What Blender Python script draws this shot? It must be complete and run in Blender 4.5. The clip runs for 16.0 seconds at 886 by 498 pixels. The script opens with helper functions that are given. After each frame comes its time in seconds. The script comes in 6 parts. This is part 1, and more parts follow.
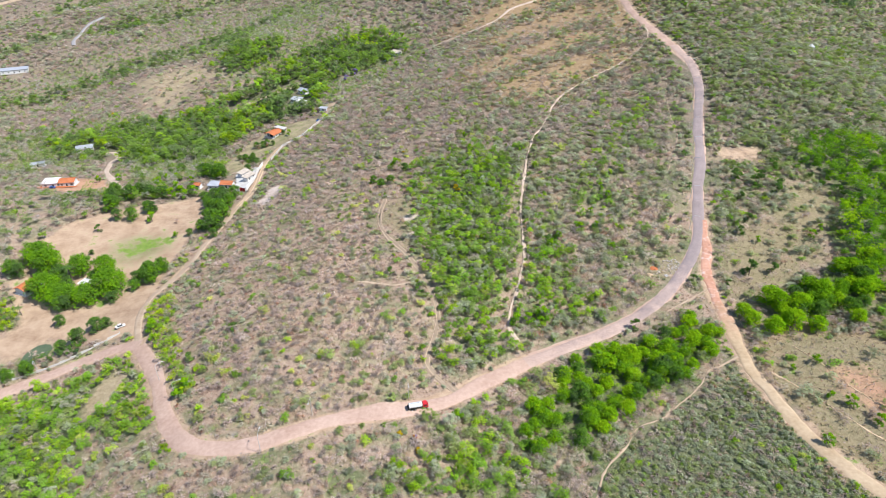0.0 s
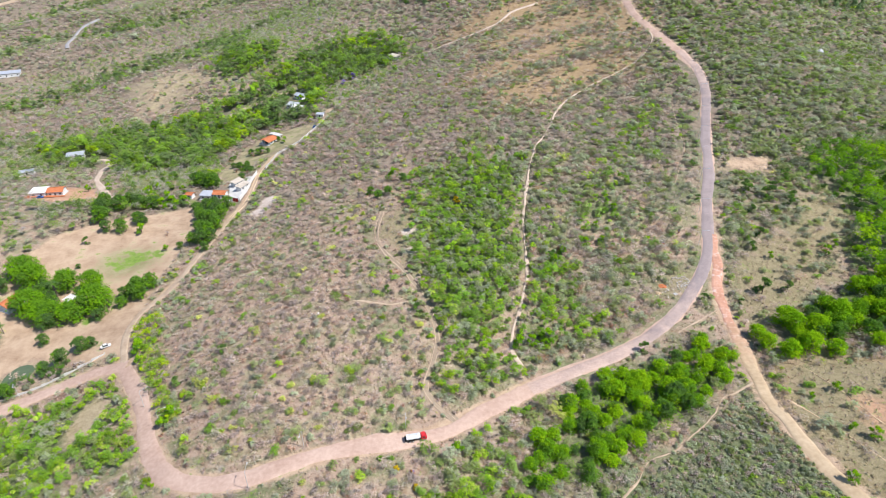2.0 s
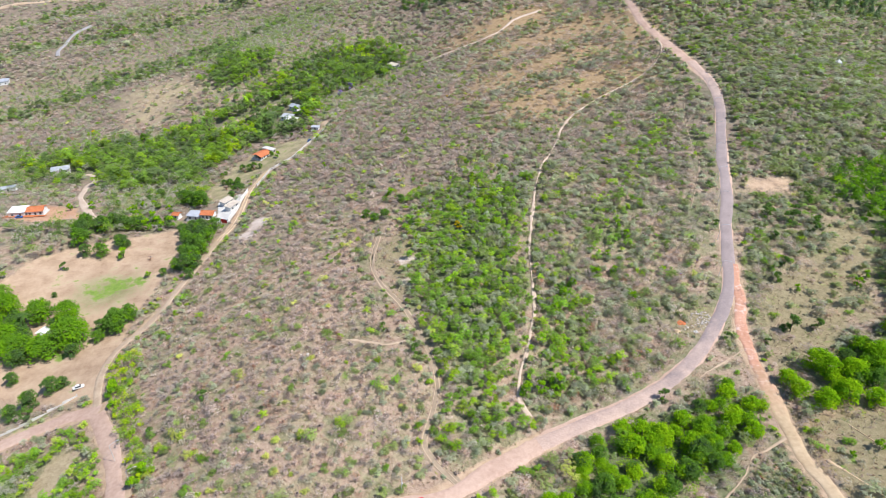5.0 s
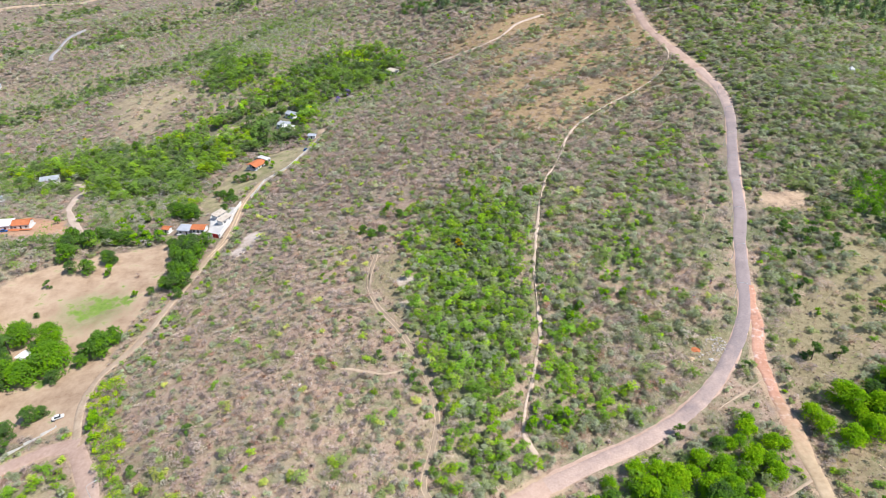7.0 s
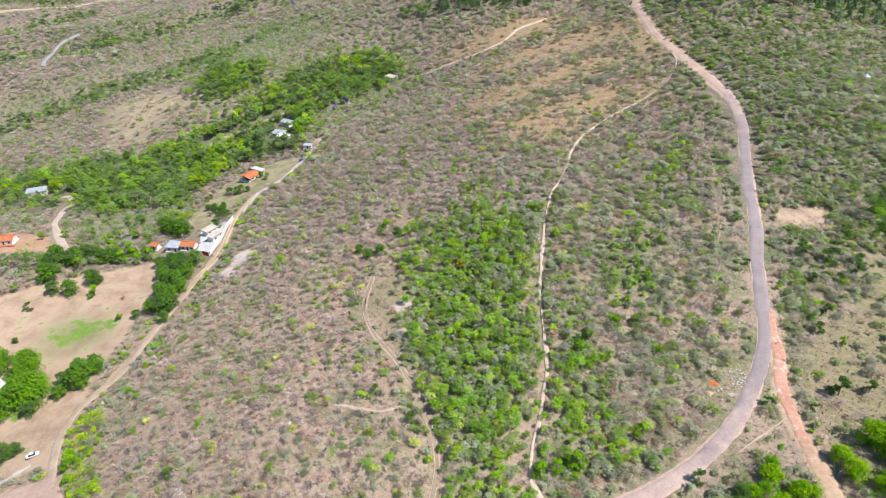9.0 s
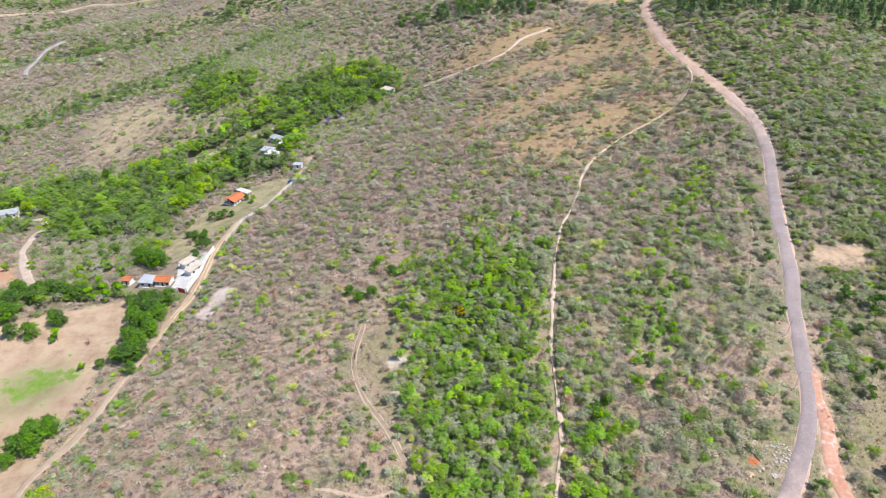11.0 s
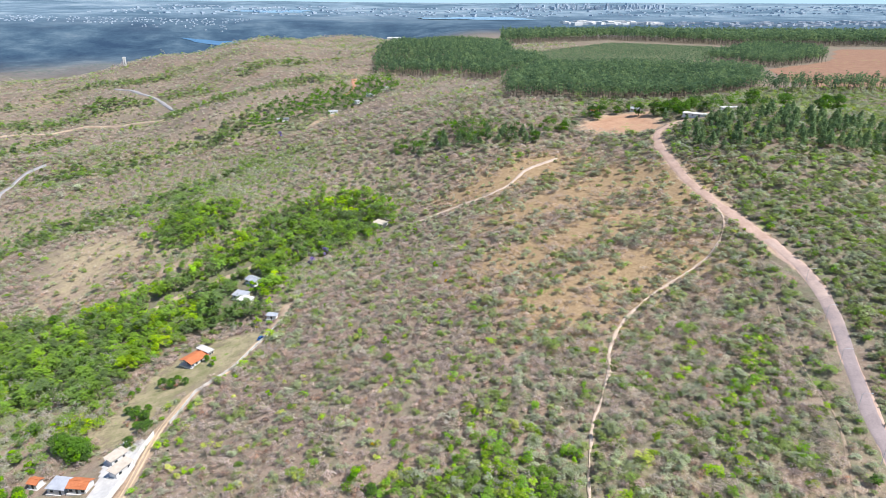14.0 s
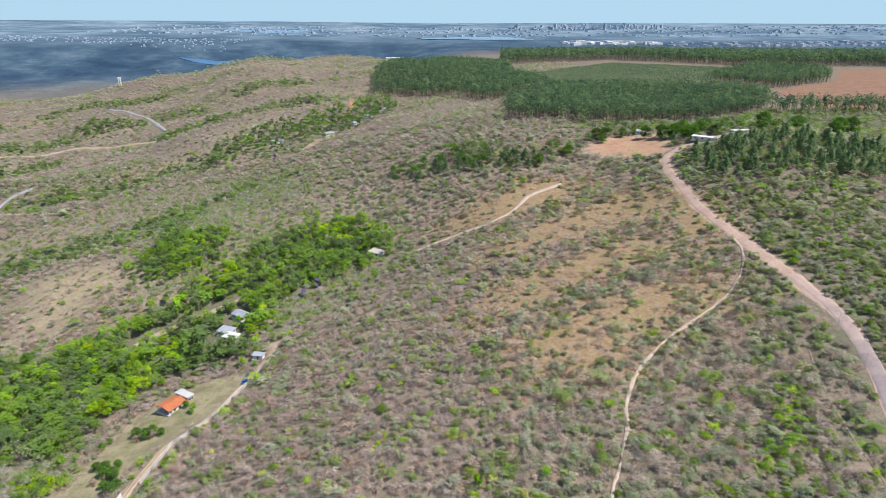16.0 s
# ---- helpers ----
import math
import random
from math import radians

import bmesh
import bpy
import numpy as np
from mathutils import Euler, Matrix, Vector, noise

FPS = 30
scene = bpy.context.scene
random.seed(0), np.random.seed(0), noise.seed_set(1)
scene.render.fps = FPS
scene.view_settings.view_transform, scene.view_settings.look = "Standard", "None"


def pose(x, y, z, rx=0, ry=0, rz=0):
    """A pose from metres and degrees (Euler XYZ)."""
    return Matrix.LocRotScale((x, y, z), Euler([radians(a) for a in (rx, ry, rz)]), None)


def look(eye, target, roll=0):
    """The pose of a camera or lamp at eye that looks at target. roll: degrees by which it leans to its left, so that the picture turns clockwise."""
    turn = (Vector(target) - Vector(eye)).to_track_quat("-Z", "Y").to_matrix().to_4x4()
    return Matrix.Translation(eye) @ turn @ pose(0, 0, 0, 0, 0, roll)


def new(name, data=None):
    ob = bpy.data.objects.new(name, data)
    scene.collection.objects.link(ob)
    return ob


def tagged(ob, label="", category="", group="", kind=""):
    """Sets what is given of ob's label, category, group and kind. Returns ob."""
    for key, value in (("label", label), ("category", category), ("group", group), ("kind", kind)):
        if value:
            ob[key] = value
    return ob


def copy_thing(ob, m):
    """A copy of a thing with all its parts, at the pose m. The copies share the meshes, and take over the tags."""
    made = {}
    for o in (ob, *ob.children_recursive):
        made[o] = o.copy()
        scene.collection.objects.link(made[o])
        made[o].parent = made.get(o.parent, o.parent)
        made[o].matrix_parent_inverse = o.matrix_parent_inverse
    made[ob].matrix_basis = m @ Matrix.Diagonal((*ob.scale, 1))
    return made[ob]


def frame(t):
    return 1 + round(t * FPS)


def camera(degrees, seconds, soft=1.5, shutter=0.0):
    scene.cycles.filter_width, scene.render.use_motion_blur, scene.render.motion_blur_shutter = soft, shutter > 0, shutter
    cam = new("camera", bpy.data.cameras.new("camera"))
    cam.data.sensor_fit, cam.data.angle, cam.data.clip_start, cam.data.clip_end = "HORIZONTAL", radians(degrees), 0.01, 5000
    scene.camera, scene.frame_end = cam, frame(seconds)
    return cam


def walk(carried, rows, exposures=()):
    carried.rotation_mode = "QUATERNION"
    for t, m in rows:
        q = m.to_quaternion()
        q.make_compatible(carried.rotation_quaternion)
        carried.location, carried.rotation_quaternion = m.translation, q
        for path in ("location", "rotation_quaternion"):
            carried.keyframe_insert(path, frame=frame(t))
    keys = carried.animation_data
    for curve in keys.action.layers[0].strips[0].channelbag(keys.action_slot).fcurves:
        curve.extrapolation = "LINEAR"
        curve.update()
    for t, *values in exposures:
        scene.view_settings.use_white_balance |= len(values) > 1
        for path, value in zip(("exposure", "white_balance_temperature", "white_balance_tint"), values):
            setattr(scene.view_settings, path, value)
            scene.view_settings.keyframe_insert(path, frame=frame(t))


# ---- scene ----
cam = camera(70.8, 16.0, soft=0.75)
METRES, EYE, TILT, LEAN, TURN = 195.0, 160.0, -32.0, 0.0, 0.0
ROWS = [
    (0.0, 0.0, 0.0, 0.0, 0.0, 0.0, -0.0),
    (0.5, 0.0006, 0.0117, 0.0071, -0.02, -0.0, 0.06),
    (1.0, 0.0008, 0.0262, 0.0157, -0.04, -0.01, 0.08),
    (1.5, 0.001, 0.0429, 0.026, -0.05, -0.01, 0.06),
    (2.0, 0.0006, 0.0601, 0.0363, -0.03, 0.03, 0.01),
    (2.5, 0.0006, 0.0775, 0.0471, 0.03, 0.05, -0.01),
    (3.0, 0.0006, 0.0949, 0.0575, 0.02, 0.1, 0.0),
    (3.5, 0.0007, 0.1124, 0.0682, 0.01, 0.13, 0.02),
    (4.0, 0.0008, 0.1299, 0.0788, 0.01, 0.16, 0.01),
    (6.5, 0.0004, 0.2167, 0.1303, 0.02, 0.35, 0.02),
    (7.0, 0.0005, 0.2338, 0.1406, 0.03, 0.36, 0.04),
    (7.5, 0.0006, 0.2507, 0.1511, 0.05, 0.37, 0.06),
    (8.0, 0.0007, 0.2676, 0.1614, 0.06, 0.4, 0.08),
    (8.5, 0.0008, 0.2868, 0.173, 0.07, 0.42, 0.09),
    (11.0, 0.0004, 0.4562, 0.2735, -0.02, 0.61, 0.02),
    (11.5, 0.0007, 0.5052, 0.303, -0.06, 0.87, -0.08),
    (12.0, 0.0003, 0.5573, 0.3346, -0.11, 1.84, -0.14),
    (12.5, 0.0008, 0.6108, 0.3667, -0.14, 2.85, -0.18),
    (13.0, 0.0012, 0.6598, 0.3969, -0.18, 4.33, -0.2),
    (13.5, 0.0014, 0.7042, 0.4244, -0.2, 7.48, -0.19),
    (14.0, 0.002, 0.7442, 0.4495, -0.22, 10.38, -0.18),
    (14.5, 0.0022, 0.7774, 0.4698, -0.23, 12.11, -0.18),
    (15.0, 0.0018, 0.807, 0.488, -0.27, 12.07, -0.16),
    (15.5, 0.0017, 0.8336, 0.5042, -0.28, 12.02, -0.15),
    (16.0, 0.0019, 0.8556, 0.5175, -0.29, 12.01, -0.12),
]
walk(cam, [(t, pose(0, 0, EYE, TILT, LEAN, TURN) @ pose(METRES * x, METRES * y, METRES * z, 90 + pitch, roll, yaw)) for t, x, y, z, yaw, pitch, roll in ROWS], [(0.0, 0.45), (8.0, 0.45), (12.0, 0.48), (13.4, 0.48), (14.2, 0.56), (15.0, 0.33), (16.0, 0.24)])

# ---- world and sun ----
SUN_TO = Vector((0.52, -0.20, 0.83)).normalized()
world = bpy.data.worlds.new("sky")
scene.world = world
world.use_nodes = True
wn, wl = world.node_tree.nodes, world.node_tree.links
wn.clear()
sky = wn.new("ShaderNodeTexSky")
sky.sky_type = "NISHITA"
sky.sun_disc = False
sky.sun_elevation = math.asin(SUN_TO.z)
sky.sun_rotation = math.atan2(SUN_TO.x, SUN_TO.y)
sky.altitude = 1000
sky.air_density, sky.dust_density, sky.ozone_density = 0.8, 0.0, 3.0
back = wn.new("ShaderNodeBackground")
back.inputs["Strength"].default_value = 0.15
wout = wn.new("ShaderNodeOutputWorld")
cap = wn.new("ShaderNodeMix")
cap.data_type, cap.blend_type = "RGBA", "DARKEN"
cap.inputs[0].default_value = 1.0
cap.inputs[7].default_value = (2.6, 3.9, 4.9, 1)
wl.new(sky.outputs["Color"], cap.inputs[6])
wl.new(cap.outputs[2], back.inputs["Color"])
wl.new(back.outputs["Background"], wout.inputs["Surface"])
sun_data = bpy.data.lights.new("sun", "SUN")
sun_data.energy, sun_data.angle, sun_data.color = 4.8, radians(0.53), (1.0, 0.97, 0.955)
sun = new("sun", sun_data)
sun.matrix_world = look(SUN_TO * 500, (0, 0, 0))


# ---- materials ----
def material(name):
    m = bpy.data.materials.new(name)
    m.use_nodes = True
    nt = m.node_tree
    nt.nodes.clear()
    out = nt.nodes.new("ShaderNodeOutputMaterial")
    return m, nt, out


def node(nt, kind, **inputs):
    n = nt.nodes.new(kind)
    for k, v in inputs.items():
        n.inputs[k.replace("_", " ")].default_value = v
    return n


def noise_tex(nt, scale, detail=4.0, rough=0.55):
    """Noise over world metres; scale is per metre."""
    g = nt.nodes.new("ShaderNodeNewGeometry")
    n = node(nt, "ShaderNodeTexNoise", Scale=scale, Detail=detail, Roughness=rough)
    nt.links.new(g.outputs["Position"], n.inputs["Vector"])
    return n.outputs["Fac"]


def ramp(nt, fac, stops):
    r = nt.nodes.new("ShaderNodeValToRGB")
    e = r.color_ramp.elements
    while len(e) < len(stops):
        e.new(0.5)
    for el, (p, c) in zip(e, stops):
        el.position, el.color = p, (*c, 1) if len(c) == 3 else c
    nt.links.new(fac, r.inputs["Fac"])
    return r.outputs["Color"]


def mix(nt, fac, a, b):
    m = nt.nodes.new("ShaderNodeMix")
    m.data_type = "RGBA"
    for slot, v in ((0, fac), (6, a), (7, b)):
        if isinstance(v, (float, int)):
            m.inputs[slot].default_value = v
        elif isinstance(v, tuple):
            m.inputs[slot].default_value = (*v, 1)
        else:
            nt.links.new(v, m.inputs[slot])
    return m.outputs[2]


def maths(nt, op, a, b=0.5, c=None):
    m = nt.nodes.new("ShaderNodeMath")
    m.operation = op
    for slot, v in ((0, a), (1, b), (2, c)):
        if v is None:
            continue
        if isinstance(v, (float, int)):
            m.inputs[slot].default_value = v
        else:
            nt.links.new(v, m.inputs[slot])
    return m.outputs[0]


def attribute(nt, name):
    a = nt.nodes.new("ShaderNodeAttribute")
    a.attribute_name = name
    return a.outputs["Fac"]


def surface(nt, out, color, rough=0.9, bump=None, height=0.2, metal=0.0, spec=0.2):
    b = nt.nodes.new("ShaderNodeBsdfPrincipled")
    for key, v in (("Base Color", color), ("Roughness", rough)):
        if isinstance(v, tuple):
            b.inputs[key].default_value = (*v, 1)
        elif isinstance(v, float):
            b.inputs[key].default_value = v
        else:
            nt.links.new(v, b.inputs[key])
    b.inputs["Metallic"].default_value = metal
    b.inputs["Specular IOR Level"].default_value = spec
    if bump is not None:
        bn = node(nt, "ShaderNodeBump", Strength=1.0, Distance=height)
        nt.links.new(bump, bn.inputs["Height"])
        nt.links.new(bn.outputs["Normal"], b.inputs["Normal"])
    nt.links.new(b.outputs["BSDF"], out.inputs["Surface"])
    return b


def speckled(name, dark, light, scale=1.2, coarse=0.15, rough=0.9, height=0.05, metal=0.0, spec=0.2):
    """A worn surface of two tones, varied coarsely and finely."""
    m, nt, out = material(name)
    fine, wide = noise_tex(nt, scale, 5), noise_tex(nt, coarse, 3)
    fac = maths(nt, "ADD", maths(nt, "MULTIPLY", fine, 0.55), maths(nt, "MULTIPLY", wide, 0.6))
    surface(nt, out, ramp(nt, fac, [(0.33, dark), (0.82, light)]), rough, fine, height, metal, spec)
    return m


def ground_material():
    m, nt, out = material("dry_ground")
    n2, n3, n4, n5 = noise_tex(nt, 0.11, 5, 0.6), noise_tex(nt, 0.55, 6, 0.7), noise_tex(nt, 0.045, 4), noise_tex(nt, 2.4, 5, 0.75)
    grain = maths(nt, "ADD", maths(nt, "MULTIPLY", n3, 0.5), maths(nt, "MULTIPLY", n5, 0.5))
    litter = ramp(nt, grain, [(0.32, (0.150, 0.098, 0.066)), (0.45, (0.300, 0.212, 0.152)), (0.55, (0.395, 0.292, 0.215)), (0.68, (0.53, 0.42, 0.325))])
    straw = ramp(nt, grain, [(0.32, (0.130, 0.108, 0.060)), (0.47, (0.265, 0.222, 0.135)), (0.66, (0.45, 0.385, 0.25))])
    herb = ramp(nt, grain, [(0.32, (0.050, 0.066, 0.028)), (0.48, (0.125, 0.143, 0.068)), (0.66, (0.25, 0.245, 0.145))])
    grey = ramp(nt, grain, [(0.32, (0.110, 0.098, 0.082)), (0.48, (0.225, 0.205, 0.172)), (0.66, (0.39, 0.365, 0.32))])
    c = mix(nt, ramp(nt, n2, [(0.44, (0, 0, 0)), (0.58, (1, 1, 1))]), litter, straw)
    c = mix(nt, ramp(nt, noise_tex(nt, 0.075, 6, 0.7), [(0.56, (0, 0, 0)), (0.70, (0.8, 0.8, 0.8))]), c, grey)
    c = mix(nt, ramp(nt, noise_tex(nt, 0.16, 4, 0.6), [(0.56, (0, 0, 0)), (0.66, (0.8, 0.8, 0.8))]), c, ramp(nt, grain, [(0.32, (0.13, 0.075, 0.048)), (0.66, (0.34, 0.225, 0.155))]))
    lush = maths(nt, "ADD", maths(nt, "ADD", maths(nt, "MULTIPLY", n4, 0.55), maths(nt, "MULTIPLY", n2, 0.45)), maths(nt, "MULTIPLY", attribute(nt, "lush"), 0.26))
    c = mix(nt, ramp(nt, lush, [(0.50, (0, 0, 0)), (0.66, (1, 1, 1))]), c, herb)

    brush = ramp(nt, maths(nt, "ADD", maths(nt, "MULTIPLY", grain, 0.6), maths(nt, "MULTIPLY", noise_tex(nt, 0.03, 6, 0.7), 0.4)), [(0.36, (0.100, 0.076, 0.060)), (0.46, (0.195, 0.148, 0.116)), (0.54, (0.185, 0.160, 0.118)), (0.64, (0.32, 0.255, 0.20))])
    c = mix(nt, attribute(nt, "brush"), c, brush)

    def zone(attr, width, wobble=0.35, fine=0.4):
        v = maths(nt, "ADD", attribute(nt, attr), maths(nt, "MULTIPLY", maths(nt, "SUBTRACT", maths(nt, "ADD", maths(nt, "MULTIPLY", n2, 1 - fine), maths(nt, "MULTIPLY", grain, fine)), 0.5), wobble * 2))
        return ramp(nt, v, [(0.5 - width, (0, 0, 0)), (0.5 + width, (1, 1, 1))])

    gold = ramp(nt, grain, [(0.32, (0.165, 0.108, 0.055)), (0.48, (0.285, 0.197, 0.108)), (0.66, (0.44, 0.325, 0.195))])
    c = mix(nt, zone("gold", 0.22, 1.4), c, gold)
    dry = ramp(nt, grain, [(0.32, (0.20, 0.15, 0.085)), (0.48, (0.34, 0.27, 0.165)), (0.66, (0.50, 0.41, 0.27))])
    c = mix(nt, zone("dry", 0.20, 0.9), c, dry)
    pale = ramp(nt, grain, [(0.32, (0.150, 0.125, 0.068)), (0.48, (0.250, 0.208, 0.118)), (0.66, (0.37, 0.31, 0.19))])
    c = mix(nt, zone("pale", 0.16, 0.9), c, pale)
    blend = maths(nt, "ADD", maths(nt, "MULTIPLY", n2, 0.55), maths(nt, "MULTIPLY", grain, 0.45))
    bare = ramp(nt, blend, [(0.34, (0.28, 0.185, 0.118)), (0.50, (0.425, 0.302, 0.202)), (0.68, (0.55, 0.415, 0.295))])
    c = mix(nt, zone("bare", 0.09, 0.75), c, bare)
    lawn = ramp(nt, blend, [(0.38, (0.165, 0.185, 0.065)), (0.50, (0.300, 0.262, 0.145)), (0.62, (0.44, 0.350, 0.225))])
    c = mix(nt, zone("lawn", 0.12, 1.4, 0.65), c, lawn)
    red = ramp(nt, blend, [(0.34, (0.20, 0.110, 0.070)), (0.66, (0.33, 0.195, 0.128))])
    c = mix(nt, zone("red", 0.09, 0.4), c, red)
    clay = ramp(nt, blend, [(0.34, (0.36, 0.195, 0.115)), (0.66, (0.53, 0.335, 0.215))])
    c = mix(nt, zone("clay", 0.09, 0.5), c, clay)
    scar = ramp(nt, blend, [(0.34, (0.38, 0.30, 0.24)), (0.50, (0.50, 0.41, 0.345)), (0.66, (0.63, 0.54, 0.47))])
    c = mix(nt, zone("scar", 0.10, 0.6), c, scar)
    sward = ramp(nt, grain, [(0.34, (0.10, 0.17, 0.03)), (0.66, (0.24, 0.33, 0.07))])
    c = mix(nt, zone("sward", 0.12, 2.2, 0.35), c, sward)
    # Far woods: blue distance haze is painted into the base colour.
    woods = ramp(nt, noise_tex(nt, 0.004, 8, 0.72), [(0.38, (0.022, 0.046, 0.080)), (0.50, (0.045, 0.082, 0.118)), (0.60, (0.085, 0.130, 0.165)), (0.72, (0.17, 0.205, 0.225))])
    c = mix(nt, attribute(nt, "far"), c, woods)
    # Farther plain: the same haze painted paler into its colour.
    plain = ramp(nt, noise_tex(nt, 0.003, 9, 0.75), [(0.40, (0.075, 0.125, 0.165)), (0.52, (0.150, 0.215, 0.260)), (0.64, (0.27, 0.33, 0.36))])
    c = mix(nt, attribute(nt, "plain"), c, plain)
    clumps = nt.nodes.new("ShaderNodeTexVoronoi")
    clumps.feature = "SMOOTH_F1"
    clumps.inputs["Scale"].default_value = 0.30
    nt.links.new(nt.nodes.new("ShaderNodeNewGeometry").outputs["Position"], clumps.inputs["Vector"])
    relief = maths(nt, "SUBTRACT", grain, maths(nt, "MULTIPLY", maths(nt, "MULTIPLY", clumps.outputs["Distance"], attribute(nt, "brush")), 2.2))
    surface(nt, out, c, 0.95, relief, 0.35, spec=0.1)
    return m


def foliage_material(name, stops, glow=0.35, twigs=0.0, gaps=0.0):
    """Leaves: the tone of each plant runs along the ramp, each leaf varies a little; some light passes through. gaps: the share of each clump that is open between leaves and twigs."""
    m, nt, out = material(name)
    g = nt.nodes.new("ShaderNodeNewGeometry")
    fac = maths(nt, "ADD", attribute(nt, "tone"), maths(nt, "MULTIPLY", maths(nt, "SUBTRACT", g.outputs["Random Per Island"], 0.5), 0.12))
    if twigs:
        fine = noise_tex(nt, 1.3, 5, 0.8)
        fac = maths(nt, "ADD", fac, maths(nt, "MULTIPLY", maths(nt, "SUBTRACT", fine, 0.5), 0.20))
    col = ramp(nt, fac, stops)
    if twigs:
        col = mix(nt, ramp(nt, fine, [(0.38, (0.35, 0.35, 0.35)), (0.50, (0, 0, 0))]), col, (0.22, 0.175, 0.13))
        bn = node(nt, "ShaderNodeBump", Strength=1.0, Distance=twigs)
        nt.links.new(fine, bn.inputs["Height"])
    light = nt.nodes.new("ShaderNodeHueSaturation")
    nt.links.new(maths(nt, "ADD", attribute(nt, "lightness"), 1.0), light.inputs["Value"])
    nt.links.new(col, light.inputs["Color"])
    col = light.outputs["Color"]
    d = node(nt, "ShaderNodeBsdfDiffuse", Roughness=0.6)
    t = nt.nodes.new("ShaderNodeBsdfTranslucent")
    k = node(nt, "ShaderNodeMixShader", Fac=glow)
    nt.links.new(col, d.inputs["Color"])
    nt.links.new(col, t.inputs["Color"])
    if twigs:
        nt.links.new(bn.outputs["Normal"], d.inputs["Normal"])
    nt.links.new(d.outputs[0], k.inputs[1])
    nt.links.new(t.outputs[0], k.inputs[2])
    if gaps:
        lace = node(nt, "ShaderNodeMixShader")
        nt.links.new(ramp(nt, noise_tex(nt, 2.6, 2, 0.6), [(0.28 + 0.42 * gaps, (0, 0, 0)), (0.36 + 0.42 * gaps, (1, 1, 1))]), lace.inputs["Fac"])
        nt.links.new(nt.nodes.new("ShaderNodeBsdfTransparent").outputs[0], lace.inputs[1])
        nt.links.new(k.outputs[0], lace.inputs[2])
        k = lace
    nt.links.new(k.outputs[0], out.inputs["Surface"])
    return m


M_GROUND = ground_material()
SCRUB_TONES = [
    (0.00, (0.480, 0.235, 0.140)), (0.05, (0.540, 0.420, 0.335)), (0.17, (0.535, 0.465, 0.440)), (0.28, (0.550, 0.505, 0.415)), (0.42, (0.400, 0.450, 0.290)),
    (0.55, (0.345, 0.400, 0.140)), (0.70, (0.220, 0.400, 0.055)), (0.86, (0.330, 0.540, 0.014)), (1.00, (0.590, 0.600, 0.170))]
M_SCRUB = foliage_material("scrub_leaves", SCRUB_TONES, 0.5, 0.2, 0.42)
M_TWIGS = foliage_material("scrub_twigs", [(0.00, (0.52, 0.25, 0.145)), (0.05, (0.61, 0.455, 0.35)), (0.17, (0.585, 0.485, 0.445)), (0.28, (0.60, 0.53, 0.43)), (0.42, (0.46, 0.50, 0.34))] + SCRUB_TONES[5:], 0.58, 0.05, 0.58)
M_LEAF = foliage_material("green_leaves", [
    (0.00, (0.080, 0.135, 0.055)), (0.25, (0.115, 0.205, 0.052)), (0.50, (0.150, 0.305, 0.030)), (0.75, (0.215, 0.430, 0.012)), (1.00, (0.400, 0.600, 0.016))], 0.44, gaps=0.3)
M_WOOD = foliage_material("dull_leaves", [
    (0.00, (0.168, 0.232, 0.098)), (0.25, (0.215, 0.330, 0.084)), (0.50, (0.265, 0.425, 0.048)), (0.75, (0.365, 0.535, 0.022)), (1.00, (0.500, 0.620, 0.016))], 0.5, gaps=0.3)
M_GRASS = foliage_material("dry_grass", [(0.0, (0.36, 0.255, 0.185)), (0.3, (0.46, 0.36, 0.25)), (0.6, (0.40, 0.35, 0.20)), (0.8, (0.26, 0.26, 0.12)), (1.0, (0.16, 0.22, 0.07))], 0.4)
M_PINE = foliage_material("pine_needles", [(0.0, (0.080, 0.135, 0.080)), (0.5, (0.140, 0.218, 0.108)), (1.0, (0.265, 0.365, 0.160))], 0.45)
M_BLOSSOM = foliage_material("blossom", [(0.0, (0.30, 0.22, 0.48)), (0.35, (0.33, 0.25, 0.52)), (0.5, (0.36, 0.13, 0.055)), (0.75, (0.50, 0.28, 0.02)), (1.0, (0.60, 0.45, 0.02))], 0.3)
M_BARK = speckled("bark", (0.07, 0.055, 0.042), (0.20, 0.165, 0.13), 6, 1.0)
M_DIRT = speckled("pink_dirt", (0.36, 0.235, 0.175), (0.56, 0.405, 0.32), 0.8, 0.09, 0.95, 0.08)
M_REDDIRT = speckled("red_dirt", (0.40, 0.165, 0.095), (0.58, 0.30, 0.20), 0.8, 0.09, 0.95, 0.08)
M_TANDIRT = speckled("tan_dirt", (0.42, 0.29, 0.165), (0.66, 0.50, 0.33), 0.8, 0.1, 0.95, 0.08)
M_PATH = speckled("path_dirt", (0.32, 0.230, 0.155), (0.51, 0.395, 0.285), 1.2, 0.2, 0.95, 0.06)


M_TRAIL = speckled("trail_soil", (0.37, 0.275, 0.205), (0.58, 0.465, 0.37), 1.2, 0.2, 0.95, 0.06)


